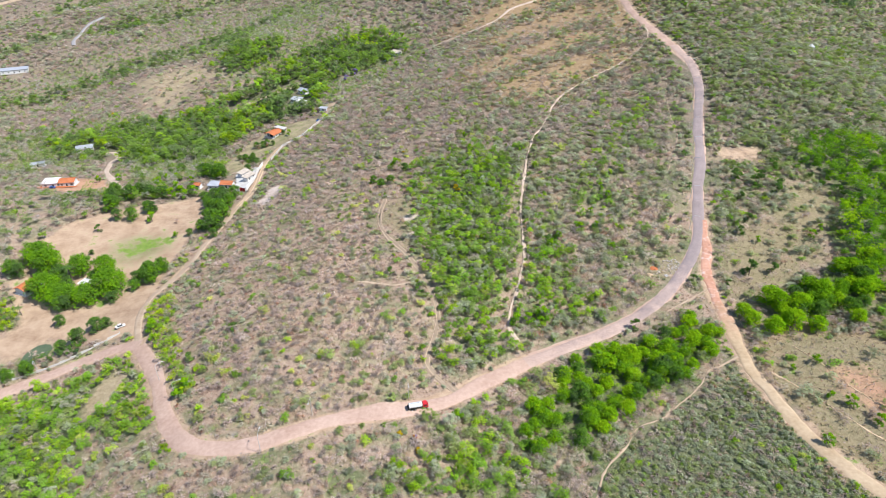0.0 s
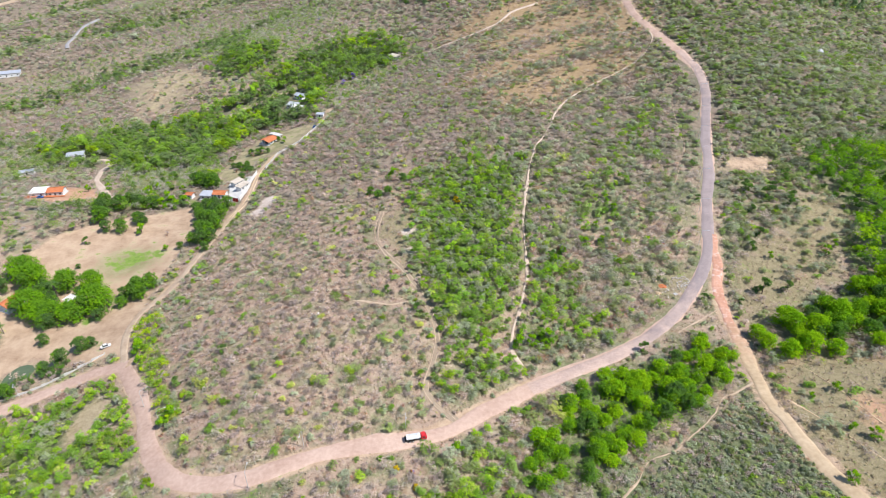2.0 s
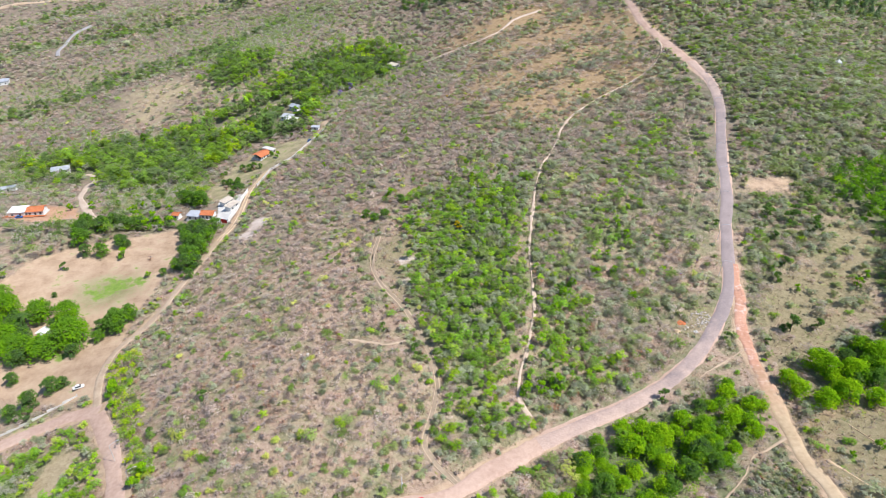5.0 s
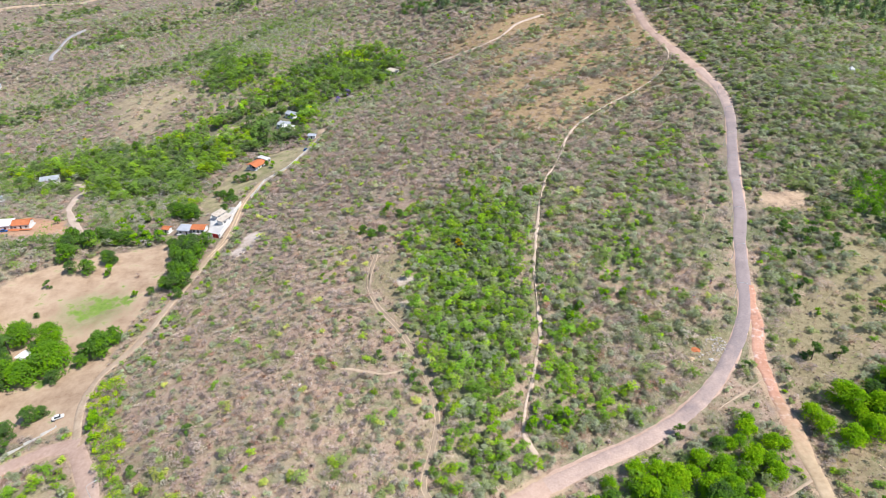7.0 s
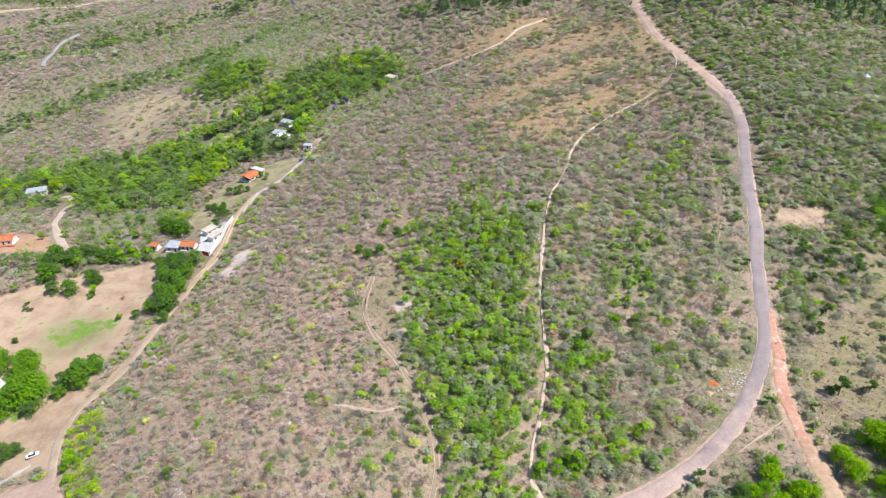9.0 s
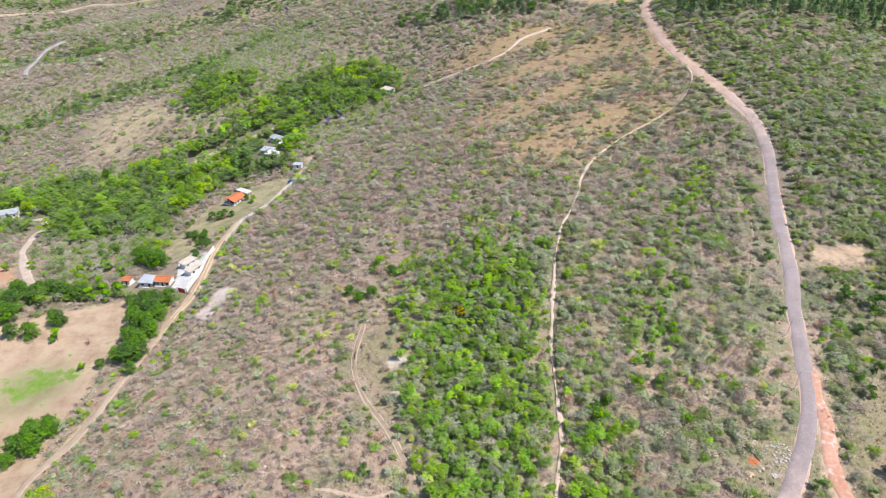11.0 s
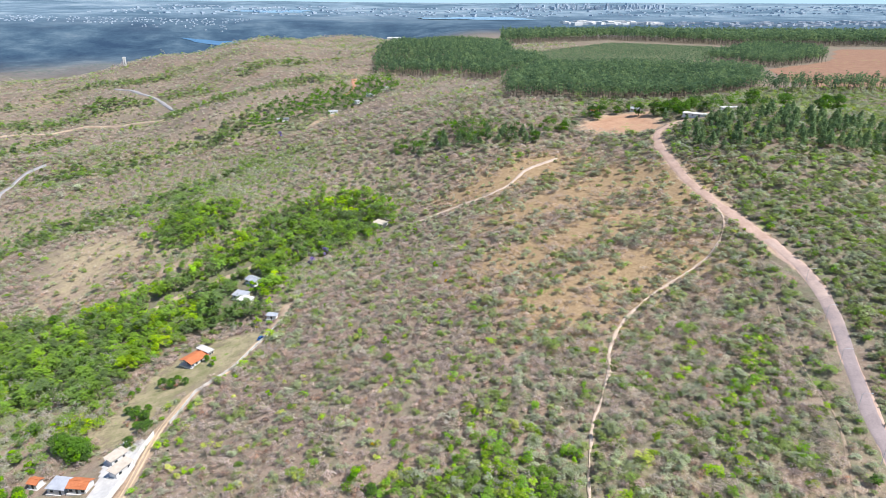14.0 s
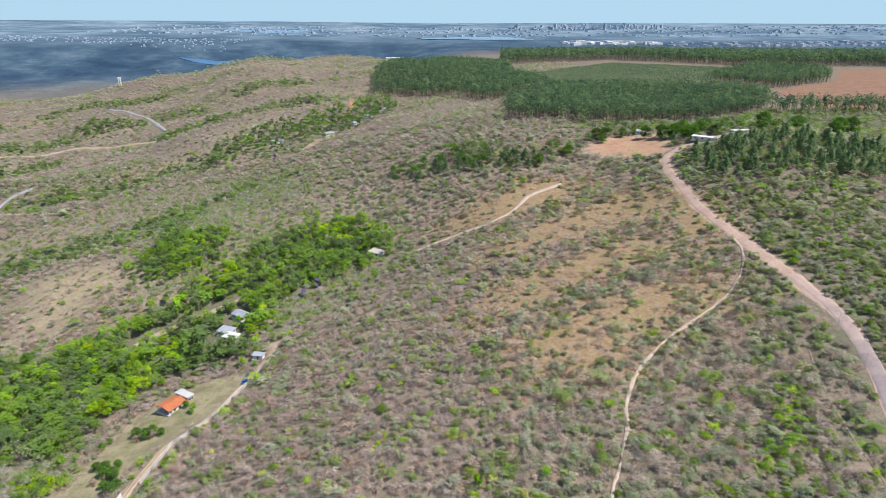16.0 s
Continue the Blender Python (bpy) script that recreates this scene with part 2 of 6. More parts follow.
def track_material():
    """Soil that turns from red to tan along the track."""
    m, nt, out = material("track_soil")
    fine, wide = noise_tex(nt, 0.8, 5), noise_tex(nt, 0.09, 3)
    fac = maths(nt, "ADD", maths(nt, "MULTIPLY", fine, 0.55), maths(nt, "MULTIPLY", wide, 0.6))
    g = nt.nodes.new("ShaderNodeNewGeometry")
    xyz = nt.nodes.new("ShaderNodeSeparateXYZ")
    nt.links.new(g.outputs["Position"], xyz.inputs[0])
    along = maths(nt, "ADD", maths(nt, "DIVIDE", maths(nt, "SUBTRACT", xyz.outputs["Y"], 172.0), 45.0), maths(nt, "SUBTRACT", wide, 0.5))
    red = ramp(nt, fac, [(0.33, (0.38, 0.185, 0.115)), (0.82, (0.56, 0.32, 0.225))])
    tan = ramp(nt, fac, [(0.33, (0.36, 0.255, 0.150)), (0.82, (0.56, 0.43, 0.285))])
    streak = ramp(nt, noise_tex(nt, 0.35, 5, 0.7), [(0.52, (0, 0, 0)), (0.66, (0.85, 0.85, 0.85))])
    red = mix(nt, streak, red, (0.62, 0.47, 0.40))
    surface(nt, out, mix(nt, ramp(nt, along, [(0.2, (0, 0, 0)), (0.8, (1, 1, 1))]), tan, red), 0.95, fine, 0.08)
    return m


M_TRACK = track_material()


def asphalt_material():
    """Worn asphalt, under pink dust towards the dirt roads at both ends."""
    m, nt, out = material("worn_asphalt")
    fine, wide = noise_tex(nt, 1.6, 5), noise_tex(nt, 0.12, 4, 0.65)
    fac = maths(nt, "ADD", maths(nt, "MULTIPLY", fine, 0.55), maths(nt, "MULTIPLY", wide, 0.6))
    g = nt.nodes.new("ShaderNodeNewGeometry")
    xyz = nt.nodes.new("ShaderNodeSeparateXYZ")
    nt.links.new(g.outputs["Position"], xyz.inputs[0])
    grey = ramp(nt, fac, [(0.33, (0.205, 0.165, 0.158)), (0.82, (0.35, 0.285, 0.268))])
    dust = ramp(nt, fac, [(0.33, (0.35, 0.240, 0.190)), (0.82, (0.53, 0.400, 0.330))])
    ends = maths(nt, "ABSOLUTE", maths(nt, "DIVIDE", maths(nt, "SUBTRACT", xyz.outputs["Y"], 318.0), 138.0))
    cover = maths(nt, "ADD", ends, maths(nt, "MULTIPLY", maths(nt, "SUBTRACT", wide, 0.5), 0.9))
    surface(nt, out, mix(nt, ramp(nt, cover, [(0.55, (0, 0, 0)), (1.02, (1, 1, 1))]), grey, dust), 0.85, fine, 0.02)
    return m


M_ASPHALT = asphalt_material()
M_GREYROAD = speckled("grey_road", (0.24, 0.225, 0.22), (0.38, 0.36, 0.35), 1.6, 0.12, 0.85, 0.02)
M_RUT = speckled("rut_soil", (0.22, 0.165, 0.110), (0.37, 0.29, 0.205), 1.4, 0.25, 0.95, 0.06)
M_WHITE = speckled("white_plaster", (0.55, 0.53, 0.50), (0.74, 0.73, 0.70), 0.8, 0.3, 0.8, 0.01)
M_CREAM = speckled("pale_roof", (0.40, 0.34, 0.27), (0.56, 0.49, 0.40), 0.9, 0.4, 0.8, 0.02)
M_CONCRETE = speckled("concrete", (0.42, 0.40, 0.37), (0.62, 0.60, 0.56), 0.7, 0.25, 0.85, 0.02)
M_TILE = speckled("clay_tiles", (0.38, 0.115, 0.045), (0.56, 0.205, 0.090), 1.5, 0.4, 0.8, 0.04)
M_SHEET = speckled("roof_sheet", (0.38, 0.39, 0.41), (0.60, 0.61, 0.63), 0.9, 0.3, 0.45, 0.02, 0.3, 0.5)
M_DARK = speckled("dark_opening", (0.012, 0.012, 0.014), (0.035, 0.035, 0.04), 2, 0.5, 0.3, 0.0, spec=0.5)
M_RED = speckled("red_paint", (0.42, 0.018, 0.022), (0.60, 0.035, 0.04), 1.5, 0.5, 0.35, 0.0, spec=0.5)
M_BLUE = speckled("blue_paint", (0.015, 0.07, 0.26), (0.03, 0.13, 0.38), 1.5, 0.5, 0.3, 0.0, spec=0.5)
M_RUBBER = speckled("rubber", (0.012, 0.012, 0.012), (0.035, 0.033, 0.03), 8, 1, 0.8, 0.0)
M_STEEL = speckled("galvanised_steel", (0.50, 0.50, 0.50), (0.74, 0.74, 0.73), 2, 0.5, 0.45, 0.0, 0.4, 0.5)
M_STONE = speckled("pale_stone", (0.30, 0.26, 0.22), (0.56, 0.51, 0.45), 1.5, 0.4, 0.9, 0.1)
M_WATER = speckled("green_water", (0.075, 0.105, 0.055), (0.110, 0.140, 0.072), 0.4, 0.08, 0.22, 0.01, spec=0.5)
M_LAKE = speckled("lake_water", (0.06, 0.15, 0.26), (0.10, 0.21, 0.32), 0.02, 0.004, 0.15, 0.01, spec=0.5)
# Concrete and plaster of the far towns, with pale blue haze painted in.
M_HAZE = speckled("hazed_concrete", (0.30, 0.36, 0.42), (0.48, 0.54, 0.59), 0.02, 0.004, 0.8, 0.0)
M_GLASS = speckled("window_glass", (0.02, 0.025, 0.03), (0.05, 0.06, 0.07), 3, 1, 0.12, 0.0, spec=0.5)
# Height of the land: a smooth spline over a coarse net of spot heights, running out into a plateau, a valley and far hills.
NET_X = np.array([-900, -560, -380, -250, -150, -60, 40, 130, 220, 340, 700.0])
NET_Y = np.array([40, 150, 230, 310, 400, 500, 620, 780, 1000.0])
NET_Z = np.array([
    [-39, -32, -23, -23, -17, -5, 4, 15, 17, 26, 37],
    [-40, -32, -23, -26, -22, 0, -1, 8, 17, 26, 38],
    [-42, -33, -22, -27, -21, 2, 6, 7, 17, 24, 38],
    [-46, -37, -21, -18, -18, 1, 16, 19, 17, 19, 37],
    [-52, -45, -38, -29, -22, 0, 20, 25, 37, 19, 41],
    [-54, -48, -42, -39, -27, -4, 23, 37, 50, 32, 53],
    [-54, -51, -52, -22, -8, -6, 26, 41, 72, 65, 58],
    [-40, -42, -27, -18, 7, 28, 52, 58, 65, 67, 65],
    [-31, -21, -3, 23, 27, 40, 55, 66, 68, 68, 68],
], dtype=float)


def spline_weights(knots, q):
    n, h = len(knots), np.diff(knots)
    a, b = np.eye(n), np.zeros((n, n))
    for i in range(1, n - 1):
        a[i, i - 1:i + 2] = h[i - 1], 2 * (h[i - 1] + h[i]), h[i]
        b[i, i - 1:i + 2] = 6 / h[i - 1], -6 / h[i - 1] - 6 / h[i], 6 / h[i]
    m = np.linalg.solve(a, b)
    q = np.clip(q, knots[0], knots[-1])
    i = np.clip(np.searchsorted(knots, q, side="right") - 1, 0, n - 2)
    u = (knots[i + 1] - q) / h[i]
    v = 1 - u
    one = np.eye(n)
    return u[:, None] * one[i] + v[:, None] * one[i + 1] + ((u ** 3 - u)[:, None] * m[i] + (v ** 3 - v)[:, None] * m[i + 1]) * (h[i] ** 2 / 6)[:, None]


def smooth(a, b, q):
    s = np.clip((q - a) / (b - a), 0, 1)
    return s * s * (3 - 2 * s)


def rolling(x, y, size, seed):
    """Soft rolling relief, about -1 to 1, made of crossed waves."""
    r = np.random.RandomState(seed)
    out = np.zeros_like(x)
    for k in range(5):
        a, p = r.uniform(0, np.pi), r.uniform(0, 6.28)
        w = 6.283 / size * r.uniform(0.6, 1.6)
        out += np.sin(w * (x * np.cos(a) + y * np.sin(a)) + p + 1.3 * np.sin(0.6 * w * (y * np.cos(a) - x * np.sin(a)) + 2 * p))
    return out / 3.2


def spurs(x, y):
    """Parallel spurs (1) and gullies (-1) down the far side of the valley."""
    q = -0.52 * x + 0.86 * y
    return 0.72 * np.sin(q * 6.283 / 165 + 1.1 * rolling(x, y, 320, 6) + 0.4) + 0.35 * rolling(x, y, 130, 8)


def land(x, y):
    """Height of the ground at x, y (arrays)."""
    x, y = np.asarray(x, float), np.asarray(y, float)
    shape = x.shape
    x, y = x.ravel(), y.ravel()
    near = np.einsum("nj,jk,nk->n", spline_weights(NET_Y, y), NET_Z, spline_weights(NET_X, x))
    far = 68 - 95 * smooth(-60, -900, x + 0.10 * (y - 1000))
    # the long ridge that closes the near valley, and the basin behind it
    crest = np.exp(-((y - 1650 - 0.25 * x) / 260) ** 2) * smooth(-1500, -300, x)
    far = far + 34 * crest * smooth(-50, -500, x)
    basin = smooth(1800, 2300, y) * smooth(3300, 2700, y) * smooth(150, -350, x)
    far = far * (1 - basin) + basin * -20
    d = np.hypot(x, y - 150)
    back = smooth(2300, 3000, d)
    up = 72 + 69 * np.clip((d - 2700) / 2200, 0, 1.2) ** 1.25
    far = far * (1 - back) + up * back
    w = np.maximum(smooth(950, 1450, y), smooth(650, 1400, np.abs(x + 100)))
    w = np.maximum(w, smooth(0, 500, -y) * 0.4)
    z = near * (1 - w) + far * w
    z = z + rolling(x, y, 330, 5) * 9 * smooth(700, 1200, y) * smooth(100, -250, x) * smooth(3200, 2000, d)
    z = z + spurs(x, y) * 6.5 * smooth(-190, -340, x) * smooth(660, 800, y) * smooth(1120, 980, y)
    z = z + rolling(x, y, 90, 2) * 1.5 * smooth(100, -150, x) * smooth(350, 600, y) * smooth(3200, 2000, d) + rolling(x, y, 34, 3) * 0.35
    return z.reshape(shape)


def height(x, y):
    return float(land(np.array([x]), np.array([y]))[0])


# ---- plan ----
ROAD_UPPER = [(262, 700), (236, 694), (213, 690), (186, 682), (173, 668), (167, 630), (163, 577), (164, 541), (168, 509), (172, 476), (175, 447)]
ROAD_PAVED = [(172, 476), (175, 447), (172, 418), (163, 386), (152, 352), (142, 318), (132, 291), (125, 267), (119, 250), (110, 234), (98, 218), (84, 204), (68, 193), (49, 184), (31, 175)]
ROAD_LOWER = [(36, 177), (31, 175), (15, 165), (1, 156), (-12, 151), (-27, 148), (-40, 145), (-52, 140), (-65, 137), (-76, 138), (-86, 142), (-95, 151), (-105, 167), (-116, 186), (-130, 204)]
WEST_ROAD = [(-130, 206), (-143, 205), (-158, 199), (-172, 192), (-182, 186), (-200, 176), (-240, 160)]
LANE = [(-131, 205), (-139, 225), (-140, 242), (-131, 258), (-127, 281), (-123, 305), (-121, 325), (-117, 345), (-119, 367), (-121, 394), (-118, 420), (-106, 436), (-97, 466), (-92, 484), (-92, 507)]
FORK_TRACK = [(126, 264), (121, 243), (116, 228), (114, 213), (113, 194), (111, 177), (110, 166), (112, 152), (114, 141), (116, 131), (119, 122), (123, 113), (132, 96), (140, 70)]
TRAIL = [(163, 520), (161, 505), (150, 482), (136, 466), (115, 450), (97, 436), (83, 419), (73, 402), (68, 384), (61, 366), (54, 350), (46, 320), (41, 289), (38, 264), (37, 241), (35, 230), (32, 217), (28, 206), (26, 193), (29, 185)]
CLEARING_TRACK = [(-31, 296), (-32, 274), (-27, 257), (-18, 243), (-12, 231), (-8, 221), (-4, 210), (-2, 199), (-3, 189), (-6, 175), (-4, 169), (0, 164), (5, 159)]
SPUR = [(-37, 221), (-29, 220), (-21, 218), (-14, 220)]
FOOTPATH = [(42, 108), (46, 119), (51, 128), (59, 136), (65, 144), (75, 148), (84, 155), (91, 161), (96, 168), (101, 170), (109, 174)]
VERGE_PATH = [(112, 216), (103, 210), (92, 203)]
LOOP = [(-200, 357), (-208, 364), (-223, 382), (-242, 410), (-251, 435), (-253, 451), (-265, 465), (-274, 460)]
RIDGE_TRACK = [(-21, 606), (4, 611), (29, 614), (48, 623), (69, 651), (95, 668)]
FAR_DIRT = [(-700, 960), (-602, 1020), (-549, 1074), (-481, 1088), (-391, 1058)]
FAR_GREY = [(-571, 1289), (-500, 1231), (-456, 1193), (-398, 1114)]
FAR_BEND = [(-449, 773), (-463, 805), (-467, 845), (-448, 863)]
ROADSIDE_PATH = [(152, 421), (142, 377), (138, 347), (120, 304)]
HAMLET_TRACK = [(-185, 530), (-165, 548), (-146, 562), (-132, 572)]
RIDGE_CUT = [(-138, 1180), (-130, 1120), (-140, 1060)]

FIELD = [(-224, 289), (-218, 312), (-202, 330), (-181, 338), (-151, 347), (-142, 328), (-140, 307), (-140, 284), (-141, 268), (-150, 262), (-172, 270), (-188, 273), (-213, 279)]
FIELD_GREEN = [(-183, 287), (-177, 301), (-157, 302), (-148, 286), (-157, 275), (-173, 274)]
YARD = [(-165, 262), (-144, 258), (-140, 234), (-139, 216), (-152, 213), (-180, 220), (-188, 210), (-193, 203), (-206, 222), (-195, 235), (-176, 229), (-157, 238)]
POND = [(-185, 204), (-186, 211), (-182, 218), (-174, 221), (-166, 219), (-166, 214), (-174, 206)]
BARE_SOIL = [(146, 316), (158, 331), (170, 335), (182, 327), (173, 316), (157, 317)]
PASTURE = [(179, 298), (196, 300), (201, 286), (181, 256), (173, 233), (148, 217), (138, 206), (119, 203), (121, 220), (129, 243), (147, 263), (170, 271)]
DRY_SLOPE = [(121, 183), (138, 186), (162, 177), (185, 150), (175, 95), (145, 88), (127, 118), (122, 127), (118, 142), (115, 159)]
CLEARING = [(-31, 294), (-17, 295), (-7, 278), (-5, 262), (-12, 249), (-18, 246), (-27, 257), (-33, 274)]
VERGE = [(109, 217), (111, 195), (95, 200), (76, 187), (72, 190), (99, 211)]
DRY_HILL_A = [(85, 597), (121, 622), (146, 614), (148, 586), (116, 575), (82, 565), (50, 558), (32, 555), (45, 576)]
DRY_HILL_B = [(57, 511), (88, 528), (117, 542), (120, 528), (93, 510), (65, 493), (44, 481), (23, 476), (31, 500)]
DRY_HILL_C = [(104, 478), (128, 483), (132, 471), (107, 459), (80, 447), (67, 423), (44, 424), (44, 447), (71, 463)]
DRY_HILL_D = [(67, 669), (106, 665), (96, 639), (45, 619), (9, 630), (31, 648)]
DRY_HILL_E = [(147, 605), (160, 580), (159, 542), (146, 532), (141, 564)]
DRY_HILLS = [DRY_HILL_A, DRY_HILL_B, DRY_HILL_C, DRY_HILL_D, DRY_HILL_E]
DRY_PATCH = [(-339, 643), (-303, 664), (-259, 674), (-203, 633), (-208, 602), (-234, 585), (-241, 553), (-274, 544), (-300, 590)]
BARE_YARD = [(129, 747), (160, 767), (195, 757), (187, 678), (171, 682), (137, 711), (123, 728)]
RED_FIELD = [(430, 960), (475, 1110), (648, 1250), (836, 1550), (1300, 1592), (1100, 860), (472, 855), (444, 873)]
LAWN = [(-151, 415), (-150, 444), (-141, 470), (-115, 478), (-100, 474), (-103, 449), (-122, 422), (-129, 406), (-131, 394), (-140, 381), (-152, 395)]
RED_YARD = [(-266, 368), (-274, 388), (-259, 396), (-230, 384), (-214, 362), (-245, 362)]
STONE_SCAR = [(-106, 345), (-98, 343), (-97, 331), (-99, 325), (-102, 321), (-108, 319), (-111, 324), (-105, 331)]
SCARS = [STONE_SCAR, [(-21, 274), (-16, 276), (-11, 275), (-12, 271), (-17, 269)], [(-20, 255), (-18, 258), (-14, 259), (-13, 255), (-16, 253)], [(-12, 256), (-8, 258), (-4, 260), (-6, 255)]]
HERB_FLAT = [(55, 132), (75, 146), (92, 158), (106, 170), (110, 158), (112, 140), (117, 122), (128, 100), (60, 96), (44, 104)]
RUBBLE = [(85, 226), (99, 238), (108, 239), (108, 234), (100, 224), (90, 222)]
SCAR_RIDGE = [(-165, 905), (-140, 945), (-125, 975), (-150, 965)]
FARM = [(-215, 285), (-180, 274), (-141, 268), (-139, 216), (-165, 222), (-200, 232), (-222, 262)]
ROAD_EDGE = [(-135, 232), (-127, 237), (-117, 212), (-105, 188), (-93, 176), (-92, 166), (-99, 163), (-111, 187), (-125, 206)]
GARDEN = [(-176, 390), (-152, 398), (-146, 408), (-165, 410)]
POND_EDGE = [(-182, 196), (-170, 203), (-158, 210), (-150, 218), (-155, 225), (-166, 214), (-180, 203)]
PALM_PATCH = [(-222, 246), (-200, 243), (-190, 230), (-203, 218), (-220, 228)]
YARD_TREES = [(132, 742), (163, 752), (186, 752), (180, 775), (150, 790)]
BEND_TREES = [(186, 735), (206, 700), (240, 705), (285, 700), (300, 735), (240, 760)]
RIDGE_TREES = [(-42, 735), (15, 728), (70, 715), (118, 722), (122, 742), (80, 742), (20, 765), (-40, 755)]
CLEARED_PINES = [(122, 1346), (410, 1754), (655, 1574), (464, 1284), (283, 1189), (150, 1189)]

GALLERY = [(-330, 490), (-283, 513), (-233, 524), (-200, 550), (-177, 573), (-159, 606), (-128, 658), (-83, 687), (-45, 664), (-33, 613), (-59, 601), (-95, 575), (-104, 540), (-106, 500), (-151, 486), (-165, 456), (-173, 427), (-215, 419), (-300, 455)]
GALLERY_B = [(-233, 622), (-220, 691), (-165, 659), (-163, 622), (-186, 601), (-205, 598)]
GALLERY_C = [(-250, 964), (-218, 1041), (-162, 1129), (-87, 1145), (-55, 1053), (-101, 974), (-157, 961), (-225, 921)]
THICKET_MID = [(41, 167), (60, 183), (80, 184), (96, 196), (111, 188), (106, 175), (84, 163), (66, 150), (49, 137), (26, 135), (26, 149), (34, 154)]
THICKET_LOW = [(11, 151), (15, 149), (26, 129), (19, 118), (-16, 117), (-11, 130), (6, 134)]
FOREST_EAST = [(119, 198), (145, 211), (169, 222), (192, 230), (189, 209), (167, 194), (142, 186), (120, 183)]
FOREST_EAST_B = [(191, 319), (217, 344), (245, 337), (260, 300), (223, 250), (187, 218), (177, 229), (178, 246), (199, 276), (199, 304)]
THICKET_WEST = [(-178, 179), (-158, 185), (-127, 194), (-112, 170), (-103, 150), (-125, 150), (-121, 128), (-148, 118), (-180, 130)]
GREEN_BAND = [(-14, 239), (-16, 295), (-18, 318), (17, 352), (45, 332), (39, 280), (36, 236), (26, 205), (25, 178), (-1, 172), (1, 186), (-2, 208), (-11, 230)]
GREEN_BAND_B = [(38, 236), (50, 248), (53, 225), (68, 205), (64, 198), (37, 200), (32, 212)]
GREEN_BAND_C = [(69, 280), (86, 316), (131, 405), (145, 407), (111, 344), (81, 271), (65, 248)]
FIELD_HEDGE = [(-235, 330), (-205, 345), (-165, 352), (-150, 362), (-200, 362), (-240, 350)]
PINES = [(71, 855), (130, 839), (184, 824), (261, 829), (360, 897), (406, 982), (406, 1066), (252, 1075), (143, 1081), (89, 1006)]
PINES_WEST = [(-106, 1209), (-17, 1130), (41, 1125), (110, 1185), (141, 1573), (26, 1695), (-96, 1555), (-116, 1279)]
PINES_LINK = [(72, 1030), (100, 1075), (150, 1085), (160, 1180), (122, 1346), (112, 1185), (41, 1125), (30, 1090)]
PINES_BACK = [(134, 1632), (435, 1855), (685, 1632), (880, 1645), (1400, 1640), (1500, 2000), (876, 2000), (512, 2050), (166, 1936)]
PINES_ROW = [(354, 860), (400, 860), (470, 849), (496, 888), (424, 904), (373, 898)]
TONGUE = [(435, 1239), (492, 1128), (637, 1245), (735, 1436), (669, 1577)]
WEST_WOODS = [(-254, 310), (-261, 356), (-214, 356), (-162, 362), (-152, 347), (-182, 340), (-203, 331), (-218, 315), (-224, 289), (-238, 281)]
WEST_WOODS_B = [(-374, 494), (-355, 511), (-319, 530), (-230, 539), (-170, 455), (-148, 393), (-168, 368), (-206, 369), (-254, 457), (-267, 443), (-301, 419), (-302, 383)]
STRIP = [(-485, 678), (-416, 729), (-321, 806), (-293, 741), (-376, 668), (-449, 614)]
GALLERY_TOP = [(-217, 607), (-198, 666), (-138, 702), (-51, 693), (-19, 630), (-43, 561), (-79, 518), (-107, 509), (-161, 554), (-181, 528)]
STRIP_C = [(-492, 852), (-430, 916), (-349, 956), (-329, 907), (-401, 827), (-465, 810)]
STRIP_D = [(-344, 809), (-281, 850), (-190, 863), (-95, 746), (-169, 673), (-285, 743)]
PINES_NEAR = [(189, 657), (200, 655), (247, 675), (300, 650), (380, 600), (340, 565), (248, 577), (216, 587), (185, 614)]
PINES_LEFT = [(-40, 735), (30, 745), (85, 725), (80, 705), (20, 715)]

ROADS = [(ROAD_UPPER, 3.6), (ROAD_PAVED, 3.7), (ROAD_LOWER, 3.6), (WEST_ROAD, 3.8), (LANE, 2.2), (FORK_TRACK, 2.9), (TRAIL, 1.3), (CLEARING_TRACK, 2.0),
         (SPUR, 1.5), (FOOTPATH, 1.2), (VERGE_PATH, 1.0), (LOOP, 3.0), (RIDGE_TRACK, 2.5), (FAR_DIRT, 6.0), (FAR_GREY, 6.0), (FAR_BEND, 5.0), (ROADSIDE_PATH, 1.0), (HAMLET_TRACK, 4.0), (RIDGE_CUT, 5.0)]


def line_distance(x, y, line):
    """Metres from each point to the nearest place on a polyline."""
    p = np.array(line, float)
    best = np.full(x.shape, 1e9)
    for a, b in zip(p[:-1], p[1:]):
        d = b - a
        s = np.clip(((x - a[0]) * d[0] + (y - a[1]) * d[1]) / (d @ d), 0, 1)
        best = np.minimum(best, np.hypot(x - a[0] - s * d[0], y - a[1] - s * d[1]))
    return best


def inside(x, y, area):
    """Metres inside an area (minus: outside)."""
    p = np.array(area, float)
    odd = np.zeros(x.shape, bool)
    for a, b in zip(p, np.roll(p, -1, 0)):
        cross = (a[1] > y) != (b[1] > y)
        odd ^= cross & (x < a[0] + (y - a[1]) * (b[0] - a[0]) / (b[1] - a[1] + 1e-12))
    d = line_distance(x, y, np.vstack([p, p[:1]]))
    return np.where(odd, d, -d)


def within(x, y, areas):
    return np.max([inside(x, y, a) for a in areas], axis=0)


